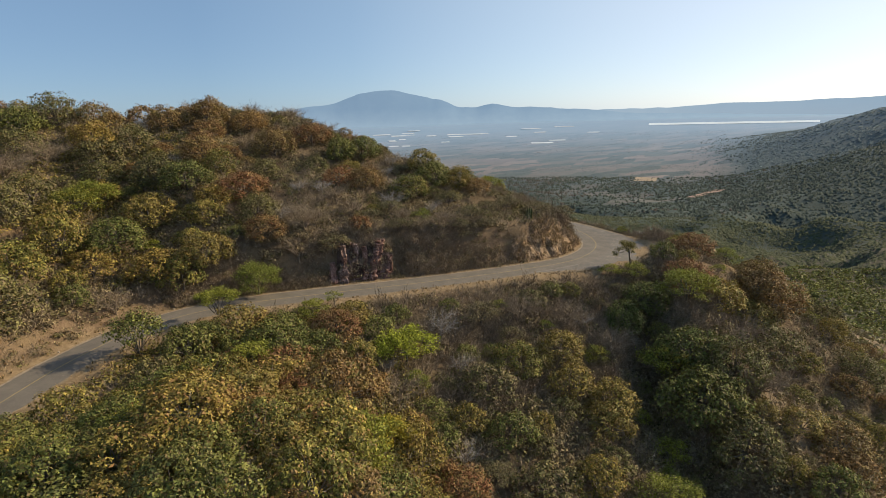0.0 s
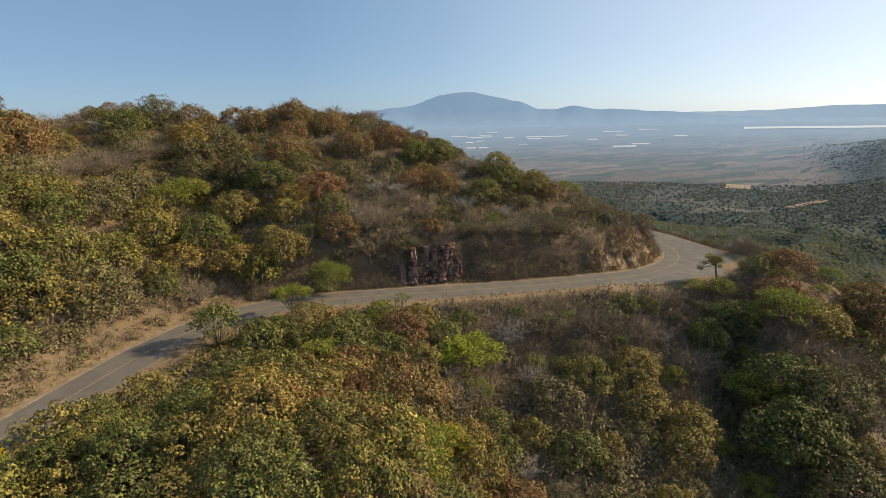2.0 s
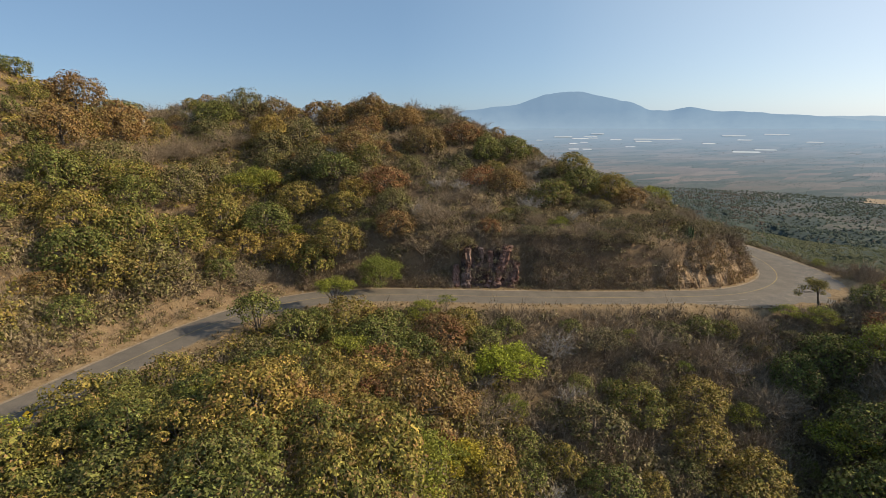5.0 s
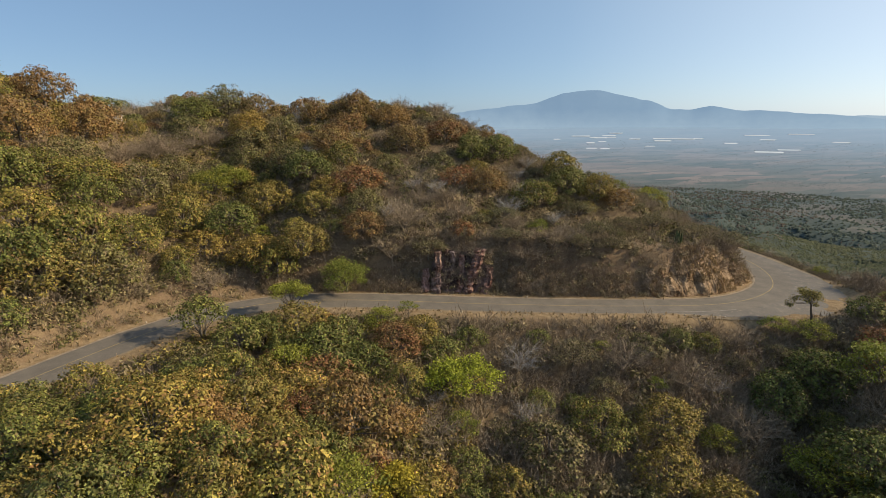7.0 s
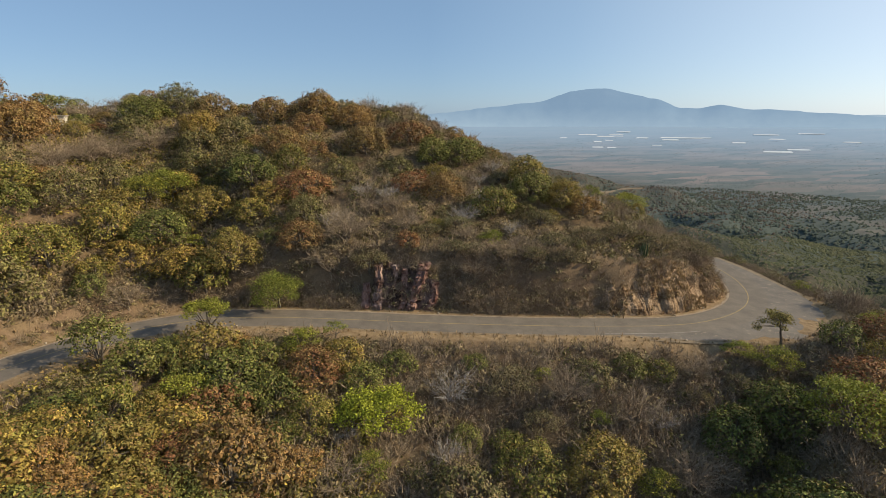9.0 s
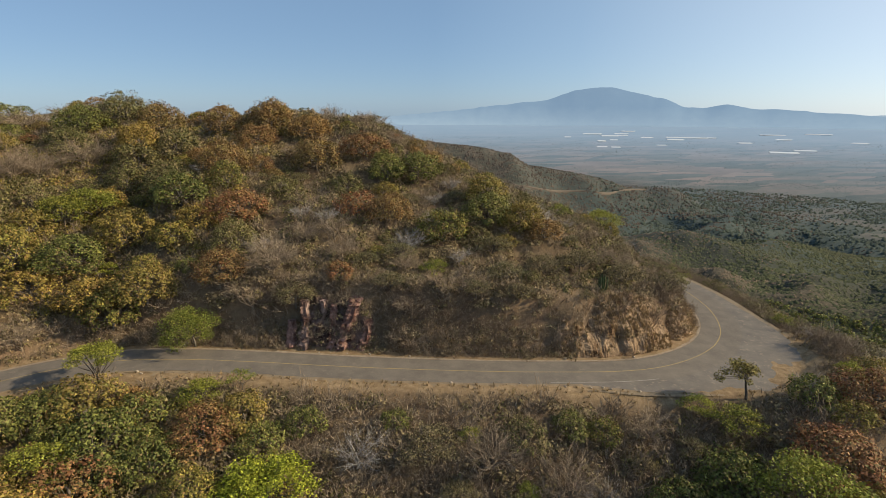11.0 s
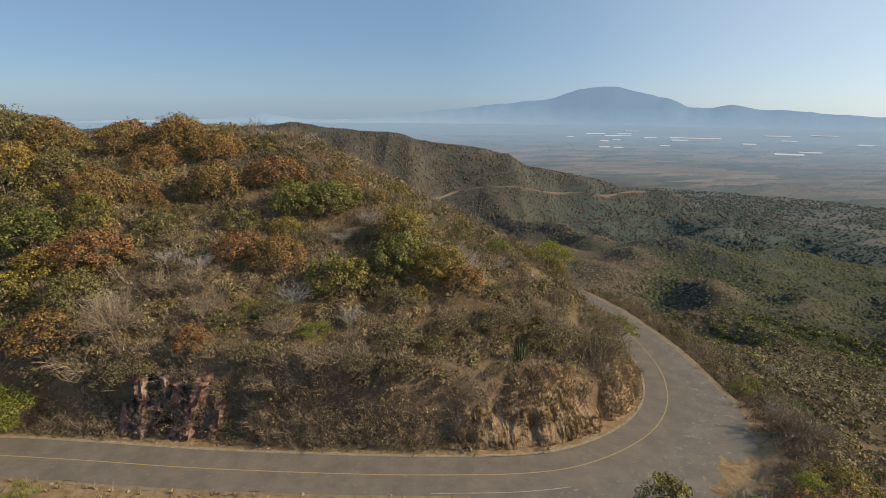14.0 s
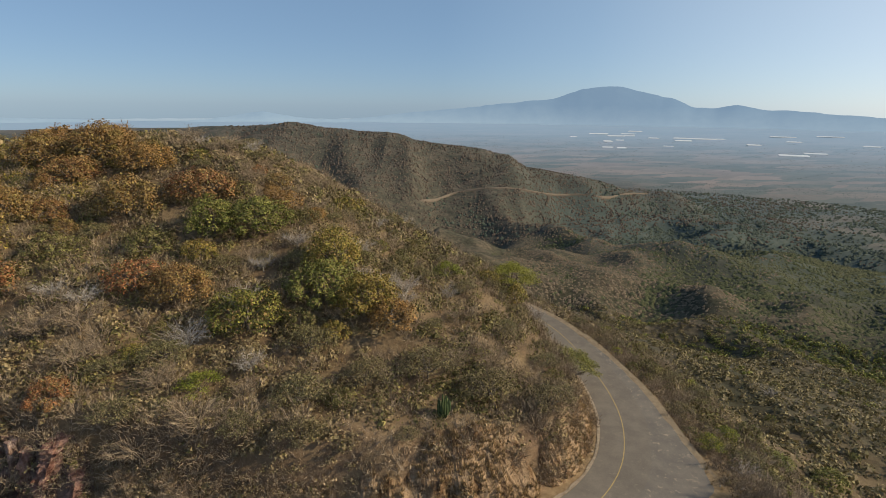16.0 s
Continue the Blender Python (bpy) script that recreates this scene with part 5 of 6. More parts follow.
# ------------------------------------------------------------------ trees beside the road
def lone_tree():
    """Slim leaning tree at the edge of the lay-by: tall stem, open one-sided crown."""
    r = np.random.default_rng(31)
    q, wood = [], []
    stem = np.array([(0.0, 0, -0.6), (-0.1, 0, 1.0), (-0.35, 0.1, 2.4), (-0.5, 0.1, 3.6), (-0.9, 0.2, 5.0)])
    wood.append(tube(stem, [0.26, 0.21, 0.17, 0.14, 0.09], 8))
    for i in range(25):
        a, k = i * 2.4, r.uniform(0.25, 1)
        c = np.array([-1.6 + 2.9 * k * math.cos(a), 2.4 * k * math.sin(a), 6.7 - 2.4 * k**2 - r.uniform(0, 0.9)])
        if c[0] < -3:
            c[2] -= 0.7
        lr = r.uniform(0.65, 1.1)
        v = ball(r, 74)
        q.append(leaves(c + v * lr * r.uniform(0.4, 1.0, 74)[:, None] * np.array([1, 1, 0.7]), v + np.array([0, 0, 0.6]) + r.normal(size=(74, 3)) * 0.6, 0.30, r, 0.6))
        wood.append(limb(r, stem[3] + (stem[4] - stem[3]) * r.uniform(-0.5, 1), c, 0.07, 0.02, 0.25, 5, 4))
    return np.concatenate(q), np.concatenate(wood)


def ground_z(x, y):
    return float(surface(x, y))


_t = tree_thing("roadside_tree", lone_tree(), LEAF_LONE, BARK, "slim leaning tree with thin yellow-green leaves beside the lay-by", "tree", "")
_t.matrix_basis = pose(46.8, 67.5, ground_z(46.8, 67.5))


def many_stemmed(seed, R, H, n, size):
    """Open round crown over several slanting stems."""
    r = np.random.default_rng(seed)
    q, wood = [], []
    for i in range(17):
        a, k = i * 2.4, math.sqrt((i + 0.4) / 17)
        c = np.array([R * 0.75 * k * math.cos(a), R * 0.75 * k * math.sin(a), H - 0.35 * R - 0.55 * R * k**2 + r.uniform(-0.2, 0.2)])
        lr = R * r.uniform(0.24, 0.34)
        v = ball(r, n // 17)
        q.append(leaves(c + v * lr * r.uniform(0.4, 1.05, n // 17)[:, None], v + np.array([0, 0, 0.6]) + r.normal(size=(n // 17, 3)) * 0.5, size, r, 0.6))
        stem = np.array([math.cos(a) * 0.25, math.sin(a) * 0.25, 0.9])
        wood.append(limb(r, stem, c, 0.06, 0.02, 0.3, 5, 4))
    for a in (0.3, 2.2, 4.4):
        wood.append(limb(r, (0.1 * math.cos(a), 0.1 * math.sin(a), -0.6), (0.9 * math.cos(a), 0.9 * math.sin(a), 0.5 * H), 0.20, 0.09, 0.15, 5, 6))
    return np.concatenate(q), np.concatenate(wood)


_t = tree_thing("roadside_tree", many_stemmed(41, 4.9, 8.2, 2100, 0.40), LEAF_GREEN, BARK, "round many-stemmed green tree on the verge of the road", "tree", "")
_t.matrix_basis = pose(-63.5, 56.6, ground_z(-63.5, 56.6))
_t = tree_thing("acacia_tree", acacia(52, 4.1, 6.2, 15, 2300, 0.34, 0.34), LEAF_ACACIA, BARK, "small bright green acacia standing alone beside the road", "tree", "")
_t.matrix_basis = pose(-51.5, 66.6, ground_z(-51.5, 66.6))
_t = tree_thing("acacia_tree", acacia(53, 2.2, 3.4, 9, 520, 0.26, 0.35), LEAF_ACACIA, BARK, "young pale green acacia on the grassy verge", "tree", "")
_t.matrix_basis = pose(-30.5, 66.0, ground_z(-30.5, 66.0))


LEAF_LIME = leaf_material("leaf_lime", [(0.23, 0.26, 0.03), (0.29, 0.31, 0.034), (0.20, 0.235, 0.032), (0.33, 0.31, 0.036)], None, 0.25)
LEAF_YELLOW = leaf_material("leaf_yellow", [(0.30, 0.26, 0.034), (0.37, 0.30, 0.038), (0.24, 0.22, 0.034)], None, 0.25)
for _x, _y, _R, _seed, _mat, _label in ((-21.8, 49.0, 6.0, 55, LEAF_LIME, "wide layered lime green acacia below the road"), (-31.5, 29.5, 4.2, 56, LEAF_YELLOW, "bright yellow acacia among the green trees")):
    _t = tree_thing("acacia_tree", acacia(_seed, _R, 1.05 * _R, 22, 3000, 0.46, 0.55), _mat, BARK, _label, "tree", "")
    _t.matrix_basis = pose(_x, _y, ground_z(_x, _y))
ACACIA_ABOVE = (47.0, 144.5)
_t = tree_thing("acacia_tree", acacia(54, 6.0, 9.0, 24, 3600, 0.34, 0.6), LEAF_ACACIA, BARK, "tall feathery yellow-green acacia above the road cut", "tree", "")
_t.matrix_basis = pose(*ACACIA_ABOVE, ground_z(*ACACIA_ABOVE))

_t = tree_thing("acacia_tree", acacia(57, 4.9, 7.4, 22, 3200, 0.34, 0.55), LEAF_ACACIA, BARK, "bright green acacia leaning from the bank over the road", "tree", "")
_t.matrix_basis = pose(-43.6, 80.2, ground_z(-43.6, 80.2) - 0.2, 22, 0, 0)
_t = tree_thing("acacia_tree", acacia(58, 4.8, 6.4, 22, 3200, 0.32, 0.5), LEAF_GREEN, BARK, "dark green spreading tree on the bank above the bend", "tree", "")
_t.matrix_basis = pose(54.6, 116.8, ground_z(54.6, 116.8) - 0.2, 0, 18, 0)


# ------------------------------------------------------------------ organ-pipe cactus
def cactus():
    root = tagged(new("cactus"), "tall dark green organ-pipe cactus on the edge of the cut", "cactus")
    r = np.random.default_rng(61)
    for i in range(13):
        a, k = i * 2.4, 0.95 * math.sqrt((i + 0.3) / 13)
        h = 3.5 - 1.3 * k + r.uniform(-0.4, 0.3)
        u = np.linspace(0, 1, 9)
        out = k * np.minimum(u * 3.2, 1) + 0.12 * k * u
        p = np.stack([out * math.cos(a), out * math.sin(a), -0.3 + u * (h + 0.3)], 1)
        rad = 0.125 * np.array([0.8, 0.95, 1, 1, 1, 1, 0.98, 0.8, 0.2])
        q = tube(p, rad, 12)
        # ribs: every other edge drawn in
        v = q.reshape(-1, 3)
        part("stem", welded("cactus_stem", v.reshape(-1, 4, 3), CACTUS), root)
    root.matrix_basis = pose(31, 91, ground_z(31, 91))


cactus()


# ------------------------------------------------------------------ rock in the cut
FACES = {}


def rock_face(key, x0, x1, tall, foot, reach, rough, material, label, seed, pillars=False):
    """Raw earth and rock of the cut: a leaning face broken by rills and ledges, or by deep clefts between pillars."""
    a, b = [int(np.argmin(np.hypot(ROADLINE[:, 0] - x, ROADLINE[:, 1] - y))) for x, y in (x0, x1)]
    nu, nv = int((b - a) / 0.24), 44
    u, v = np.meshgrid(np.linspace(a, b, nu), np.linspace(-0.06, 1, nv))
    px, py, pz = [np.interp(u, np.arange(NR), ROADLINE[:, k]) for k in range(3)]
    nx, ny = [np.interp(u, np.arange(NR), ROADSIDE[:, k]) for k in range(2)]
    h = v * tall
    wob = u + 0.9 * grain(u, h, 3.0, seed) + 0.35 * grain(u, h, 1.1, seed + 1)
    big = grain(wob, h * 0.22, 3.6, seed + 2)
    rill = np.abs(grain(wob, h * 0.16, 1.5, seed + 3)) + 0.5 * np.abs(grain(wob, h * 0.3, 0.7, seed + 4))
    crumb = 0.55 * grain(u, h, 1.3, seed + 5) + 0.3 * grain(u, h, 0.6, seed + 6) + 0.2 * grain(u, h, 0.33, seed + 7)
    where = sstep(-0.15, 0.4, grain(u, h * 0.5 + 40, 5.0, seed + 8))
    push = 0.9 * big + (0.5 + 0.7 * where) * (0.9 - 1.2 * rill) * rough + 0.45 * crumb
    push = push + 0.5 * np.round(2.2 * grain(u, h * 1.6, 2.3, seed + 9)) / 2.2 * rough
    if pillars:
        cleft = sstep(0.22, 0.36, grain(wob * 1.0, h * 0.10, 1.5, seed + 10)) * sstep(0.02, 0.2, v) * sstep(1.02, 0.8, v)
        push = push + 0.5 + 0.5 * crumb - 1.6 * cleft
    ends = sstep(0, 5, u - a) * sstep(0, 5, b - u)
    d = foot + reach * np.clip(v, 0, 1) ** 1.2 - 0.62 * push * (0.35 + 0.65 * sstep(0, 0.25, v)) + 2.2 * (1 - ends)
    d = np.maximum(d, 4.8)
    z = pz + v * (tall + 1.5 * grain(u, 3, 4.5, seed + 11)) * (0.3 + 0.7 * ends)
    P = np.stack([px + nx * d, py + ny * d, z], -1)
    Q = np.stack([P[:-1, :-1], P[1:, :-1], P[1:, 1:], P[:-1, 1:]], 2).reshape(-1, 4, 3)
    tagged(new("rock_face", quad_mesh("rock_face", Q, material)), label, "rock face", kind="structure")
    FACES[key] = P


# this face is coloured darker than the columns to stand for cleft shade
rock_face("pillars", (-29, 75), (-10, 74.4), 8.4, 6.7, 2.6, 0.9, ROCK_SHADE_STAIN, "rock face behind the pillars in the road cut, cleft shade and stains painted dark", 81, True)
rock_face("bank", (-60, 71), (-26, 75), 4.8, 5.6, 4.0, 0.6, ROCK_GREY, "low brown earth bank of the road cut", 91)
rock_face("brushy", (-13, 74.4), (22, 75), 7.4, 6.0, 4.8, 0.7, ROCK_GREY, "brown earth face of the road cut under brush", 101)
rock_face("eroded", (17, 75), (50, 85.5), 9.0, 5.3, 6.2, 0.95, ROCK_GREY, "pale eroded earth with washed runnels in the road cut", 85)
rock_face("inner", (47, 83), (61.5, 112), 4.8, 5.1, 4.4, 0.8, ROCK_GREY, "low tan earth bank inside the bend", 111)


def rock_column(line, radii, depth, material, label, seed):
    """A jagged upright rib of rock; line: its axis from foot to top."""
    line = [(x, y + 0.35, z) for x, y, z in line]
    p = catmull(line, 0.16)
    u = np.linspace(0, 1, len(p))
    rad = 0.8 * np.interp(u, np.linspace(0, 1, len(radii)), radii)
    a = np.arange(17) * 2 * np.pi / 17
    A, U = np.meshgrid(a, u)
    h = p[:, 2][:, None] + 0 * A
    cut = np.abs(((A * 1.9 + 0.35 * grain(A, h, 1.4, seed)) % 2.0) - 1.0)
    j = 0.82 + 0.34 * np.round(3 * cut) / 3 + 0.22 * grain(A * 2.2, h, 0.7, seed + 1) + 0.30 * np.round(2.5 * grain(A + 5, h, 1.1, seed + 2)) / 2.5 + 0.34 * grain(A * 5, h * 1.3, 0.42, seed + 4)
    X = p[:, 0][:, None] + np.cos(A) * rad[:, None] * j
    Y = p[:, 1][:, None] + np.sin(A) * rad[:, None] * j * depth
    P = np.stack([X, Y, h + 0.12 * grain(A * 2, h, 0.6, seed + 3)], -1)
    Q = np.concatenate([P, P[:, :1]], 1)
    q = np.stack([Q[:-1, :-1], Q[:-1, 1:], Q[1:, 1:], Q[1:, :-1]], 2).reshape(-1, 4, 3)
    top = P[-1].mean(0)
    cap = np.stack([Q[-1, :-1], Q[-1, 1:], np.broadcast_to(top, (17, 3)), np.broadcast_to(top, (17, 3)) + (0, 0, 0.01)], 1)
    tagged(new("rock_face", quad_mesh("rock_column", np.concatenate([q, cap]), material)), label, "rock face", kind="structure")


rock_column([(-25.0, 81.0, -10.4), (-24.6, 81.3, -7.5), (-24.3, 81.7, -4.5), (-24.6, 82.2, -1.4)], [1.5, 1.05, 0.75, 0.8], 1.3, ROCK_PALE, "pale pink column of rock standing in the road cut", 121)
rock_column([(-22.6, 81.8, -10.4), (-22.0, 82.0, -7.0), (-21.2, 82.2, -4.0), (-21.4, 82.6, -1.4)], [0.9, 0.5, 0.5, 0.6], 1.4, ROCK_PALE, "thin pale rib of rock between dark clefts", 122)
rock_column([(-20.2, 81.2, -10.4), (-19.7, 81.5, -7.0), (-19.4, 82.0, -2.0)], [1.4, 0.8, 0.6], 1.3, ROCK, "reddish rib of rock in the road cut", 123)
rock_column([(-18.4, 81.0, -10.4), (-17.6, 81.4, -7.5), (-16.6, 81.7, -4.5), (-15.4, 82.3, -1.0)], [1.5, 1.2, 1.2, 1.5], 1.2, ROCK, "leaning slab of pinkish red rock in the road cut", 124)
rock_column([(-14.6, 81.2, -10.6), (-14.0, 81.5, -8.0), (-13.4, 82.0, -5.0)], [1.5, 1.0, 0.8], 1.2, ROCK, "low reddish rib of rock at the roadside", 125)
rock_column([(-27.4, 81.3, -10.4), (-27.2, 81.7, -8.0), (-27.0, 82.2, -5.0)], [1.3, 0.9, 0.7], 1.2, ROCK, "low brown rib of rock half hidden by brush", 126)


def overgrown(key, n, keep):
    """Places on a face of the cut; keep: share of them by x and height along the face."""
    P = FACES[key]
    i, j = rng.integers(2, P.shape[0], n), rng.integers(0, P.shape[1], n)
    p = P[i, j]
    return p[rng.random(n) < keep(p[:, 0], i / P.shape[0])]


_b = np.concatenate([overgrown("pillars", 260, lambda x, h: np.where((h > 0.84) | (np.abs(x + 20) > 6), 0.9, 0.5)),
                     overgrown("bank", 420, lambda x, h: 0.9 + 0 * x),
                     overgrown("brushy", 620, lambda x, h: np.where(x > 12, 0.5, 0.95)),
                     overgrown("eroded", 300, lambda x, h: np.where(h > 0.8, 0.6, np.where(x < 23, 0.6, 0.05))),
                     overgrown("inner", 150, lambda x, h: 0.25 + 0.4 * h)])
_r = rng.uniform(0.7, 1.9, len(_b))
_m = rng.random(len(_b)) < 0.72
stuff("grey_brush", scattered(BRUSH, _b[_m, 0], _b[_m, 1], _r[_m] * 1.1, 0.1, _b[_m, 2]), TWIG, "leafless grey brush overgrowing the road cut", "brushwood")
stuff("dry_scrub", scattered(SHRUB_LEAF, _b[~_m, 0], _b[~_m, 1], _r[~_m] * 0.8, 0.1, _b[~_m, 2]), LEAF_DRY, "brown dry scrub clinging to the road cut", "scrub")
_b = np.concatenate([overgrown("eroded", 2200, lambda x, h: 0.08 + 0.8 * (grain(x, h * 9, 3.0, 82) > 0.12)), overgrown("brushy", 1500, lambda x, h: 0.8 + 0 * x), overgrown("bank", 900, lambda x, h: 0.8 + 0 * x),
                     overgrown("inner", 900, lambda x, h: 0.7 + 0 * x)])
stuff("dry_grass", scattered(TUFT, _b[:, 0], _b[:, 1], rng.uniform(0.35, 0.9, len(_b)), 0.03, _b[:, 2]), STRAW, "straw-coloured grass on the eroded cut", "grass")


def stone_mesh(seed, material):
    bm = bmesh.new()
    bmesh.ops.create_icosphere(bm, subdivisions=1, radius=1.0)
    r = random.Random(seed)
    for v in bm.verts:
        v.co *= r.uniform(0.65, 1.2)
        v.co.z *= 0.7
    me = bpy.data.meshes.new("stone")
    bm.to_mesh(me)
    bm.free()
    me.materials.append(material)
    return me


STONES = [stone_mesh(i, SMALLSTONE) for i in range(5)]


def stone(x, y, z, size, label="pale loose stone fallen at the roadside"):
    ob = new("stone", STONES[int(rng.integers(5))])
    ob.matrix_basis = pose(x, y, z + 0.25 * size, rng.uniform(0, 40), rng.uniform(0, 40), rng.uniform(0, 360)) @ Matrix.Diagonal((size, size * rng.uniform(0.7, 1.2), size, 1))
    tagged(ob, label, "stone", "stones along the road")


for _ in range(70):
    k = int(rng.integers(20, 250))
    w = rng.choice([rng.uniform(4.3, 5.2), -APRON[k] - rng.uniform(0.2, 1.4)])
    x, y = ROADLINE[k, 0] + ROADSIDE[k, 0] * w, ROADLINE[k, 1] + ROADSIDE[k, 1] * w
    stone(x, y, max(ground_z(x, y), ROADLINE[k, 2] - 0.1), rng.uniform(0.10, 0.30))
for dx, dy, sz in ((0, 0, 1.1), (-1.2, 2.5, 0.8), (1.4, -1.5, 0.7), (2.2, 1.6, 0.9), (-0.4, 4.5, 0.6)):
    stone(58.6 + dx, 160.5 + dy, ground_z(58.6 + dx, 160.5 + dy), sz, "tan boulder at the edge of the road")
for x, y, sz in ((66.5, 69.3, 0.55), (64.4, 73.2, 0.4), (71.5, 84, 0.35), (73, 90, 0.4)):
    stone(x, y, ground_z(x, y), sz, "whitish boulder among dry scrub below the lay-by")


# ------------------------------------------------------------------ warning sign
def road_sign(x, y, z, turn):
    root = tagged(new("road_sign"), "yellow diamond curve warning sign on a thin post", "road sign")
    part("post", welded("sign_post", tube([(0, 0.03, -0.5), (0, 0.03, 1.4), (0, 0.03, 3.0)], [0.035, 0.035, 0.035], 8), STEEL), root)

    def plate(pts, y0, y1, material, name, label=""):
        bm = bmesh.new()
        f, b = [bm.verts.new((a, y0, c)) for a, c in pts], [bm.verts.new((a, y1, c)) for a, c in pts]
        bm.faces.new(f)
        bm.faces.new(b[::-1])
        for i in range(len(pts)):
            j = (i + 1) % len(pts)
            bm.faces.new((f[j], f[i], b[i], b[j]))
        me = bpy.data.meshes.new(name)
        bm.to_mesh(me)
        bm.free()
        me.materials.append(material)
        return part(name, me, root, label)

    plate([(-0.56, 2.75), (0, 2.19), (0.56, 2.75), (0, 3.31)], -0.012, -0.006, SIGN_YELLOW, "panel", "yellow diamond panel")
    plate([(-0.05, 2.45), (0.05, 2.45), (0.05, 2.74), (0.22, 2.86), (0.22, 2.78), (0.36, 2.95), (0.16, 3.02), (0.18, 2.95), (-0.05, 2.80)], -0.018, -0.013, DARK, "arrow", "black curved arrow")
    root.matrix_basis = pose(x, y, z, 0, 0, turn)


STEEL = plain_material("galvanised", (0.30, 0.30, 0.30), (0.42, 0.42, 0.42), 4, 0.5)
SIGN_YELLOW = plain_material("sign_yellow", (0.55, 0.36, 0.03), (0.62, 0.42, 0.04), 3, 0.5)
road_sign(-79.6, 25.8, ground_z(-79.6, 25.8), 12)


# ------------------------------------------------------------------ small buildings on the saddle
def box(bm, x0, x1, y0, y1, z0, z1):
    v = [bm.verts.new(c) for c in ((x0, y0, z0), (x1, y0, z0), (x1, y1, z0), (x0, y1, z0), (x0, y0, z1), (x1, y0, z1), (x1, y1, z1), (x0, y1, z1))]
    for f in ((0, 3, 2, 1), (4, 5, 6, 7), (0, 1, 5, 4), (1, 2, 6, 5), (2, 3, 7, 6), (3, 0, 4, 7)):
        bm.faces.new([v[i] for i in f])


def box_part(name, dims, material, parent, label="", bevel=0.0):
    bm = bmesh.new()
    for d in dims:
        box(bm, *d)
    if bevel:
        bmesh.ops.bevel(bm, geom=bm.edges[:], offset=bevel, segments=2, affect="EDGES")
    me = bpy.data.meshes.new(name)
    bm.to_mesh(me)
    bm.free()
    me.materials.append(material)
    return part(name, me, parent, label)


def hut(x, y, z, turn, w, d, h):
    root = tagged(new("hut"), "small whitewashed hut half hidden by trees on the saddle", "house")
    t = 0.2
    box_part("wall", [(-w / 2, -w * 0.18, -d / 2, -d / 2 + t, -1, h), (w * 0.18, w / 2, -d / 2, -d / 2 + t, -1, h), (-w * 0.18, w * 0.18, -d / 2, -d / 2 + t, 2.05, h),
                      (-w / 2, w / 2, d / 2 - t, d / 2, -1, h), (-w / 2, -w / 2 + t, -d / 2 + t, d / 2 - t, -1, h), (w / 2 - t, w / 2, -d / 2 + t, d / 2 - t, -1, h)], WALL, root)
    # near-black sheet in the opening stands for the unlit inside
    box_part("doorway_shade", [(-w * 0.18, w * 0.18, -d / 2 + 0.08, -d / 2 + 0.13, 0, 2.05)], DARK, root, "near-black panel painted as the shade inside the doorway")
    box_part("roof", [(-w / 2 - 0.35, w / 2 + 0.35, -d / 2 - 0.4, d / 2 + 0.3, h + 0.003, h + 0.16)], ROOF, root, "flat sheet roof", 0.03)
    root.matrix_basis = pose(x, y, z, 0, 0, turn)


hut(-113.8, 131, ground_z(-113.8, 131), 22, 4.4, 3.6, 2.7)


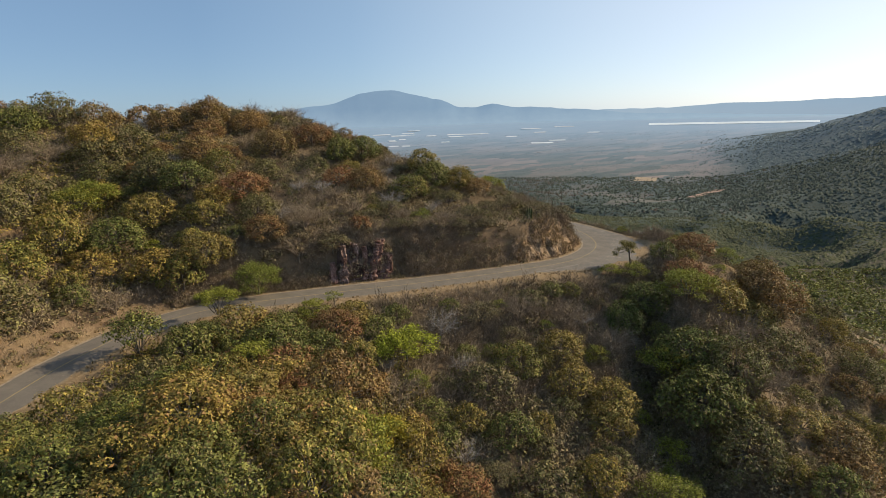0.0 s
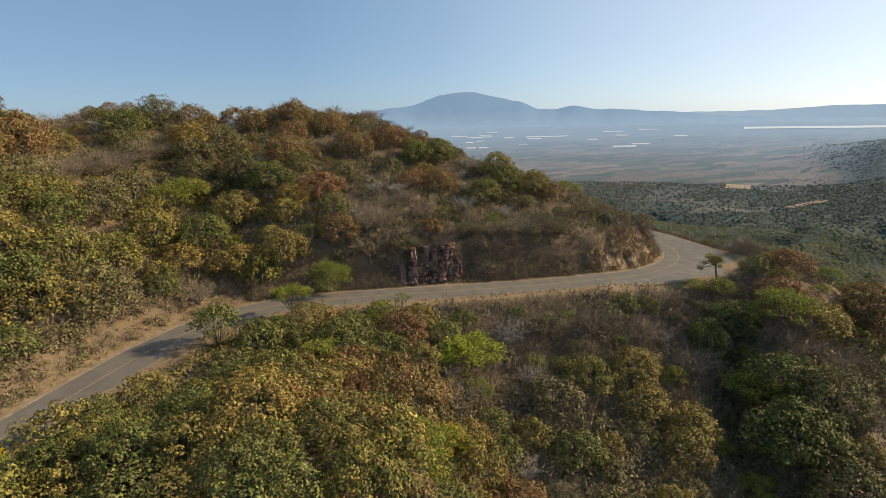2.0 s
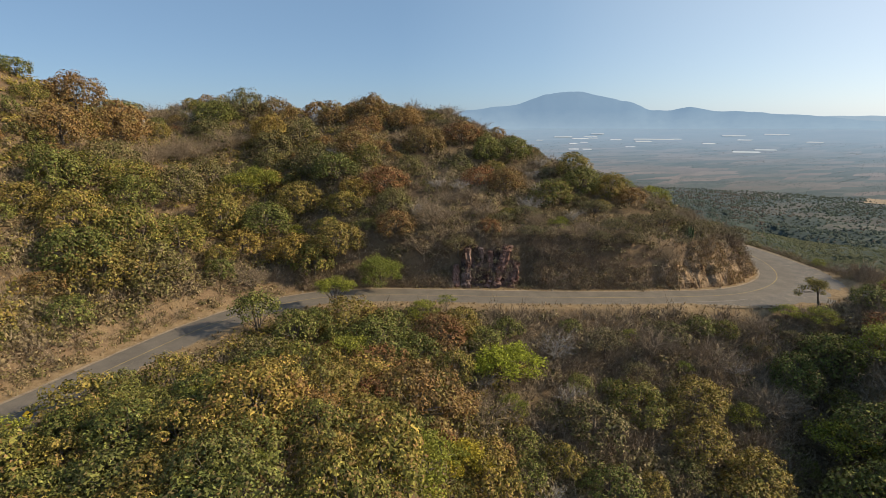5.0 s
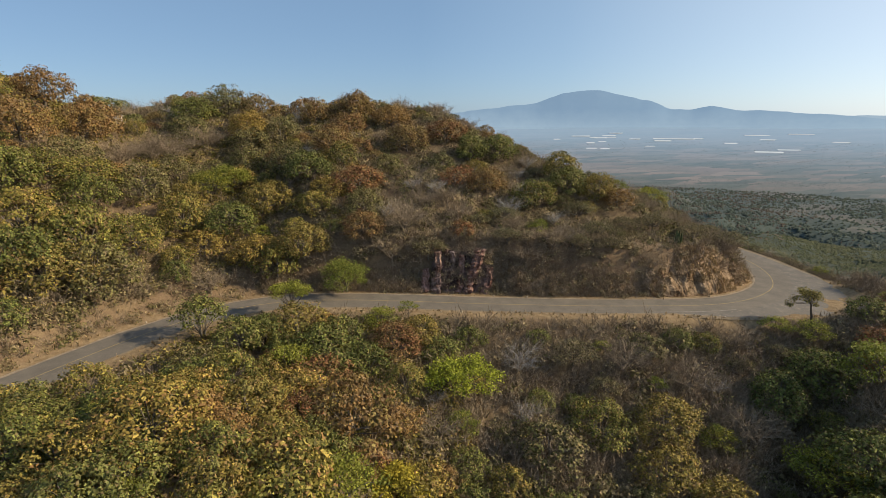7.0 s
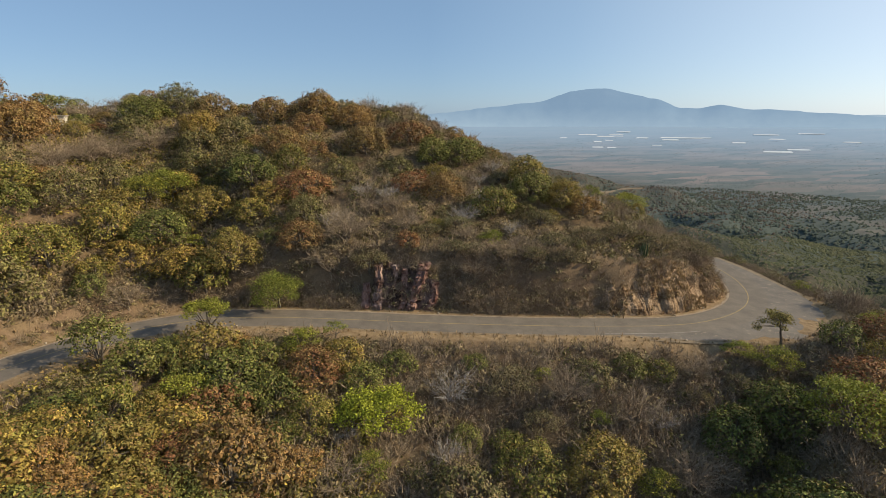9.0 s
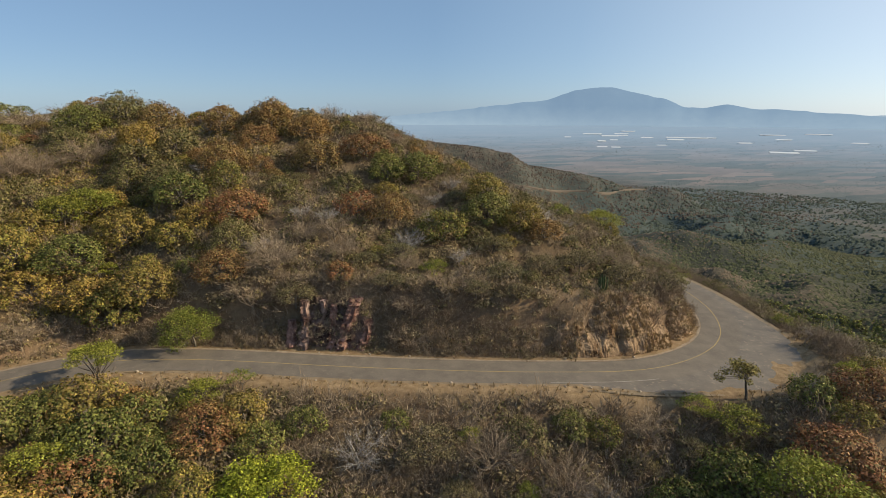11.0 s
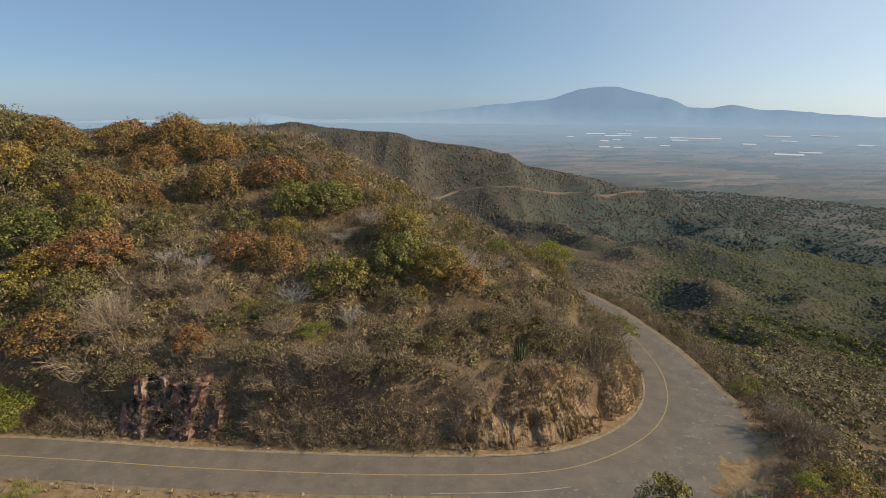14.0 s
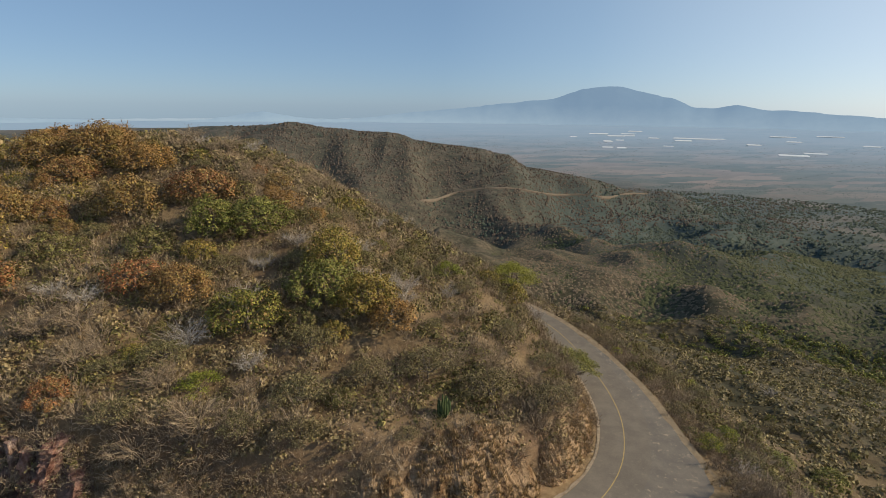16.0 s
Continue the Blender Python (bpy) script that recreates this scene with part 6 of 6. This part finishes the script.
# ------------------------------------------------------------------ car on the road
def car(x, y, z, turn):
    root = tagged(new("car"), "small white hatchback with dark windows driving away along the hill road", "car")
    prof = [(-1.95, 0.32), (-1.98, 0.75), (-1.85, 0.95), (-1.75, 1.0), (-1.45, 1.38), (-0.6, 1.47), (0.25, 1.42), (0.95, 0.98), (1.75, 0.82), (1.98, 0.62), (1.98, 0.32)]

    def shell(pts, half, tuck, material, name, label=""):
        bm = bmesh.new()
        rows = []
        for yy in (-half, -half * 0.8, half * 0.8, half):
            k = 1.0 if abs(yy) < half else tuck
            rows.append([bm.verts.new((px * (0.5 + 0.5 * k), yy, pz if pz < 0.9 else 0.9 + (pz - 0.9) * k)) for px, pz in pts])
        for a, b in zip(rows, rows[1:]):
            for i in range(len(pts)):
                bm.faces.new((a[i], a[(i + 1) % len(pts)], b[(i + 1) % len(pts)], b[i]))
        bm.faces.new(rows[0])
        bm.faces.new(rows[-1][::-1])
        bmesh.ops.recalc_face_normals(bm, faces=bm.faces[:])
        me = bpy.data.meshes.new(name)
        bm.to_mesh(me)
        bm.free()
        me.materials.append(material)
        return part(name, me, root, label)

    shell(prof, 0.84, 0.94, CARPAINT, "body")
    box_part("side_window", [(-1.35, -0.35, -0.852, -0.80, 1.0, 1.30), (-0.28, 0.45, -0.852, -0.80, 1.0, 1.28)], GLASS, root)
    box_part("side_window", [(-1.35, -0.35, 0.80, 0.852, 1.0, 1.30), (-0.28, 0.45, 0.80, 0.852, 1.0, 1.28)], GLASS, root)
    w = box_part("windscreen", [(-0.42, 0.42, -0.68, 0.68, -0.012, 0.012)], GLASS, root)
    w.matrix_basis = pose(0.62, 0, 1.215, 0, 32, 0)
    w = box_part("rear_window", [(-0.22, 0.22, -0.64, 0.64, -0.012, 0.012)], GLASS, root)
    w.matrix_basis = pose(-1.62, 0, 1.21, 0, -52, 0)
    box_part("roof_rack", [(-1.2, -1.1, -0.6, 0.6, 1.46, 1.58), (0.0, 0.1, -0.6, 0.6, 1.46, 1.58)], DARK, root, "dark roof bars")
    box_part("headlight", [(1.86, 1.99, -0.74, -0.46, 0.62, 0.74)], GLASS, root)
    box_part("headlight", [(1.86, 1.99, 0.46, 0.74, 0.62, 0.74)], GLASS, root)
    box_part("tail_light", [(-1.99, -1.9, -0.78, -0.6, 0.72, 0.95)], RED, root)
    box_part("tail_light", [(-1.99, -1.9, 0.6, 0.78, 0.72, 0.95)], RED, root)
    for wx in (-1.22, 1.24):
        for wy in (-0.78, 0.78):
            q = tube([(wx, wy - 0.10, 0.31), (wx, wy - 0.098, 0.31), (wx, wy + 0.098, 0.31), (wx, wy + 0.10, 0.31)], [0.20, 0.31, 0.31, 0.20], 20)
            wheel = part("wheel", welded("tyre", q, TYRE), root)
            part("rim", welded("rim", tube([(wx, wy - 0.104, 0.31), (wx, wy - 0.102, 0.31), (wx, wy + 0.102, 0.31), (wx, wy + 0.104, 0.31)], [0.01, 0.19, 0.19, 0.01], 16), WALL), wheel)
    root.matrix_basis = pose(x, y, z, 0, 1.6, turn)


car(16.6, 181.0, ground_z(16.6, 181.0) + 0.12, 152)          # it has driven on out of sight behind the hill


# ------------------------------------------------------------------ across the valley
def draped(name, pts, wide, lift, material, label, category, bank=0.0):
    """A strip laid along pts over the far ground."""
    p = catmull([(a, b, 0.0) for a, b in pts], 12.0)
    d = np.gradient(p[:, :2], axis=0)
    d /= np.linalg.norm(d, axis=1)[:, None]
    n = np.stack([-d[:, 1], d[:, 0]], 1)
    z = surface(p[:, 0], p[:, 1]) + lift
    z = np.convolve(np.pad(z, 3, mode="edge"), np.ones(7) / 7, "valid")
    rows = []
    for o, dz in ((-wide / 2, -lift - 3), (-wide / 2, 0), (wide / 2, 0.3), (wide / 2 + bank * 0.5, bank)):
        rows.append(np.stack([p[:, 0] + n[:, 0] * o, p[:, 1] + n[:, 1] * o, z + dz], 1))
    rows = np.array(rows)
    q = np.stack([rows[:-1, :-1], rows[:-1, 1:], rows[1:, 1:], rows[1:, :-1]], 2).reshape(-1, 4, 3)
    tagged(new(name, welded(name, q, material)), label, category, kind="structure")


FAR_CUT = plain_material("dusty_cut", (0.11, 0.092, 0.075), (0.15, 0.125, 0.10), 0.05)
FAR_ROAD = [(-23.6, 1073), (46.9, 1160.3), (97.1, 1172.3), (147.1, 1173.5), (227, 1198.6), (318.6, 1257.2), (402.8, 1266.9), (493.7, 1332.7), (569, 1380.5)]
draped("road", FAR_ROAD, 2.6, 2.6, FAR_CUT, "pale road cut into the far spur", "road", 0.8)


def field(name, cx, cy, w, d, turn, material, label):
    c, s = math.cos(radians(turn)), math.sin(radians(turn))
    U, V = np.meshgrid(np.linspace(-w / 2, w / 2, 13), np.linspace(-d / 2, d / 2, 9))
    X, Y = cx + U * c - V * s, cy + U * s + V * c
    P = np.stack([X, Y, surface(X, Y) + 1.2], -1)
    q = np.stack([P[:-1, :-1], P[:-1, 1:], P[1:, 1:], P[1:, :-1]], 2).reshape(-1, 4, 3)
    tagged(new(name, welded(name, q, material)), label, "field", kind="structure")


STUBBLE = plain_material("stubble", (0.26, 0.20, 0.135), (0.33, 0.255, 0.175), 0.03)
REDSOIL = plain_material("red_soil", (0.23, 0.155, 0.115), (0.30, 0.20, 0.15), 0.03)
field("field", 1250, 1284, 85, 70, 40, STUBBLE, "tan stubble field among the valley woods")
field("field", 1135, 958, 175, 26, 12, REDSOIL, "reddish bare strip on the valley side")


def greenhouse(x, y, w, d, turn):
    root = tagged(new("greenhouse"), "long white plastic greenhouse far out on the plain", "greenhouse", "greenhouses on the plain")
    bm = bmesh.new()
    n = max(int(d / 14), 2)
    rows = []
    for i in range(2 * n + 1):
        yy, zz = -d / 2 + d * i / (2 * n), 1.0 + (0.9 if i % 2 else 0)
        rows.append((bm.verts.new((-w / 2, yy, zz)), bm.verts.new((w / 2, yy, zz))))
    for a, b in zip(rows, rows[1:]):
        bm.faces.new((a[0], a[1], b[1], b[0]))
    lo = [(bm.verts.new((-w / 2, yy * 1.15, -1.2)), bm.verts.new((w / 2, yy * 1.15, -1.2))) for yy in (-d / 2, d / 2)]
    bm.faces.new((lo[0][0], lo[0][1], rows[0][1], rows[0][0]))
    bm.faces.new((lo[1][0], lo[1][1], rows[-1][1], rows[-1][0]))
    me = bpy.data.meshes.new("cover")
    bm.to_mesh(me)
    bm.free()
    me.materials.append(PLASTIC)
    part("cover", me, root)
    root.matrix_basis = pose(x, y, ground_z(x, y) + 0.2, 0, 0, turn)


for x, y, w, d in ((1663, 2500, 150, 45), (1075, 3636, 150, 55), (1144, 3489, 130, 45), (1360, 3745, 110, 50), (1561, 3282, 300, 45), (2095, 3286, 170, 40), (2344, 3226, 170, 40), (914, 2899, 70, 30), (980, 2867, 60, 30), (1260, 3600, 110, 40)):
    greenhouse(x, y, w * 0.8, d * 1.5, -math.degrees(math.atan2(x, y)) + rng.uniform(-9, 9))
for a, r in ((14, 3560), (17.4, 3350), (18.6, 3420), (19.4, 3700), (21.8, 3600), (23.2, 3180), (24.4, 3500), (27.6, 3650), (30.4, 3400), (33.5, 3640), (35.2, 3120), (39, 3560)):
    x, y = r * math.sin(radians(a)), r * math.cos(radians(a))
    greenhouse(x, y, rng.uniform(35, 95), rng.uniform(30, 70), -a + rng.uniform(-12, 12))

_u, _v = np.meshgrid(np.linspace(44.3, 58.6, 40), np.array([3940.0, 4060.0]))
_X, _Y = 10 + _v * np.sin(np.radians(_u)), _v * np.cos(np.radians(_u))
_P = np.stack([_X, _Y, surface(_X, _Y) + 1.5], -1)
tagged(new("water", welded("water", np.stack([_P[:-1, :-1], _P[:-1, 1:], _P[1:, 1:], _P[1:, :-1]], 2).reshape(-1, 4, 3), LAKE)), "bright lake on the edge of the plain", "lake", kind="structure")
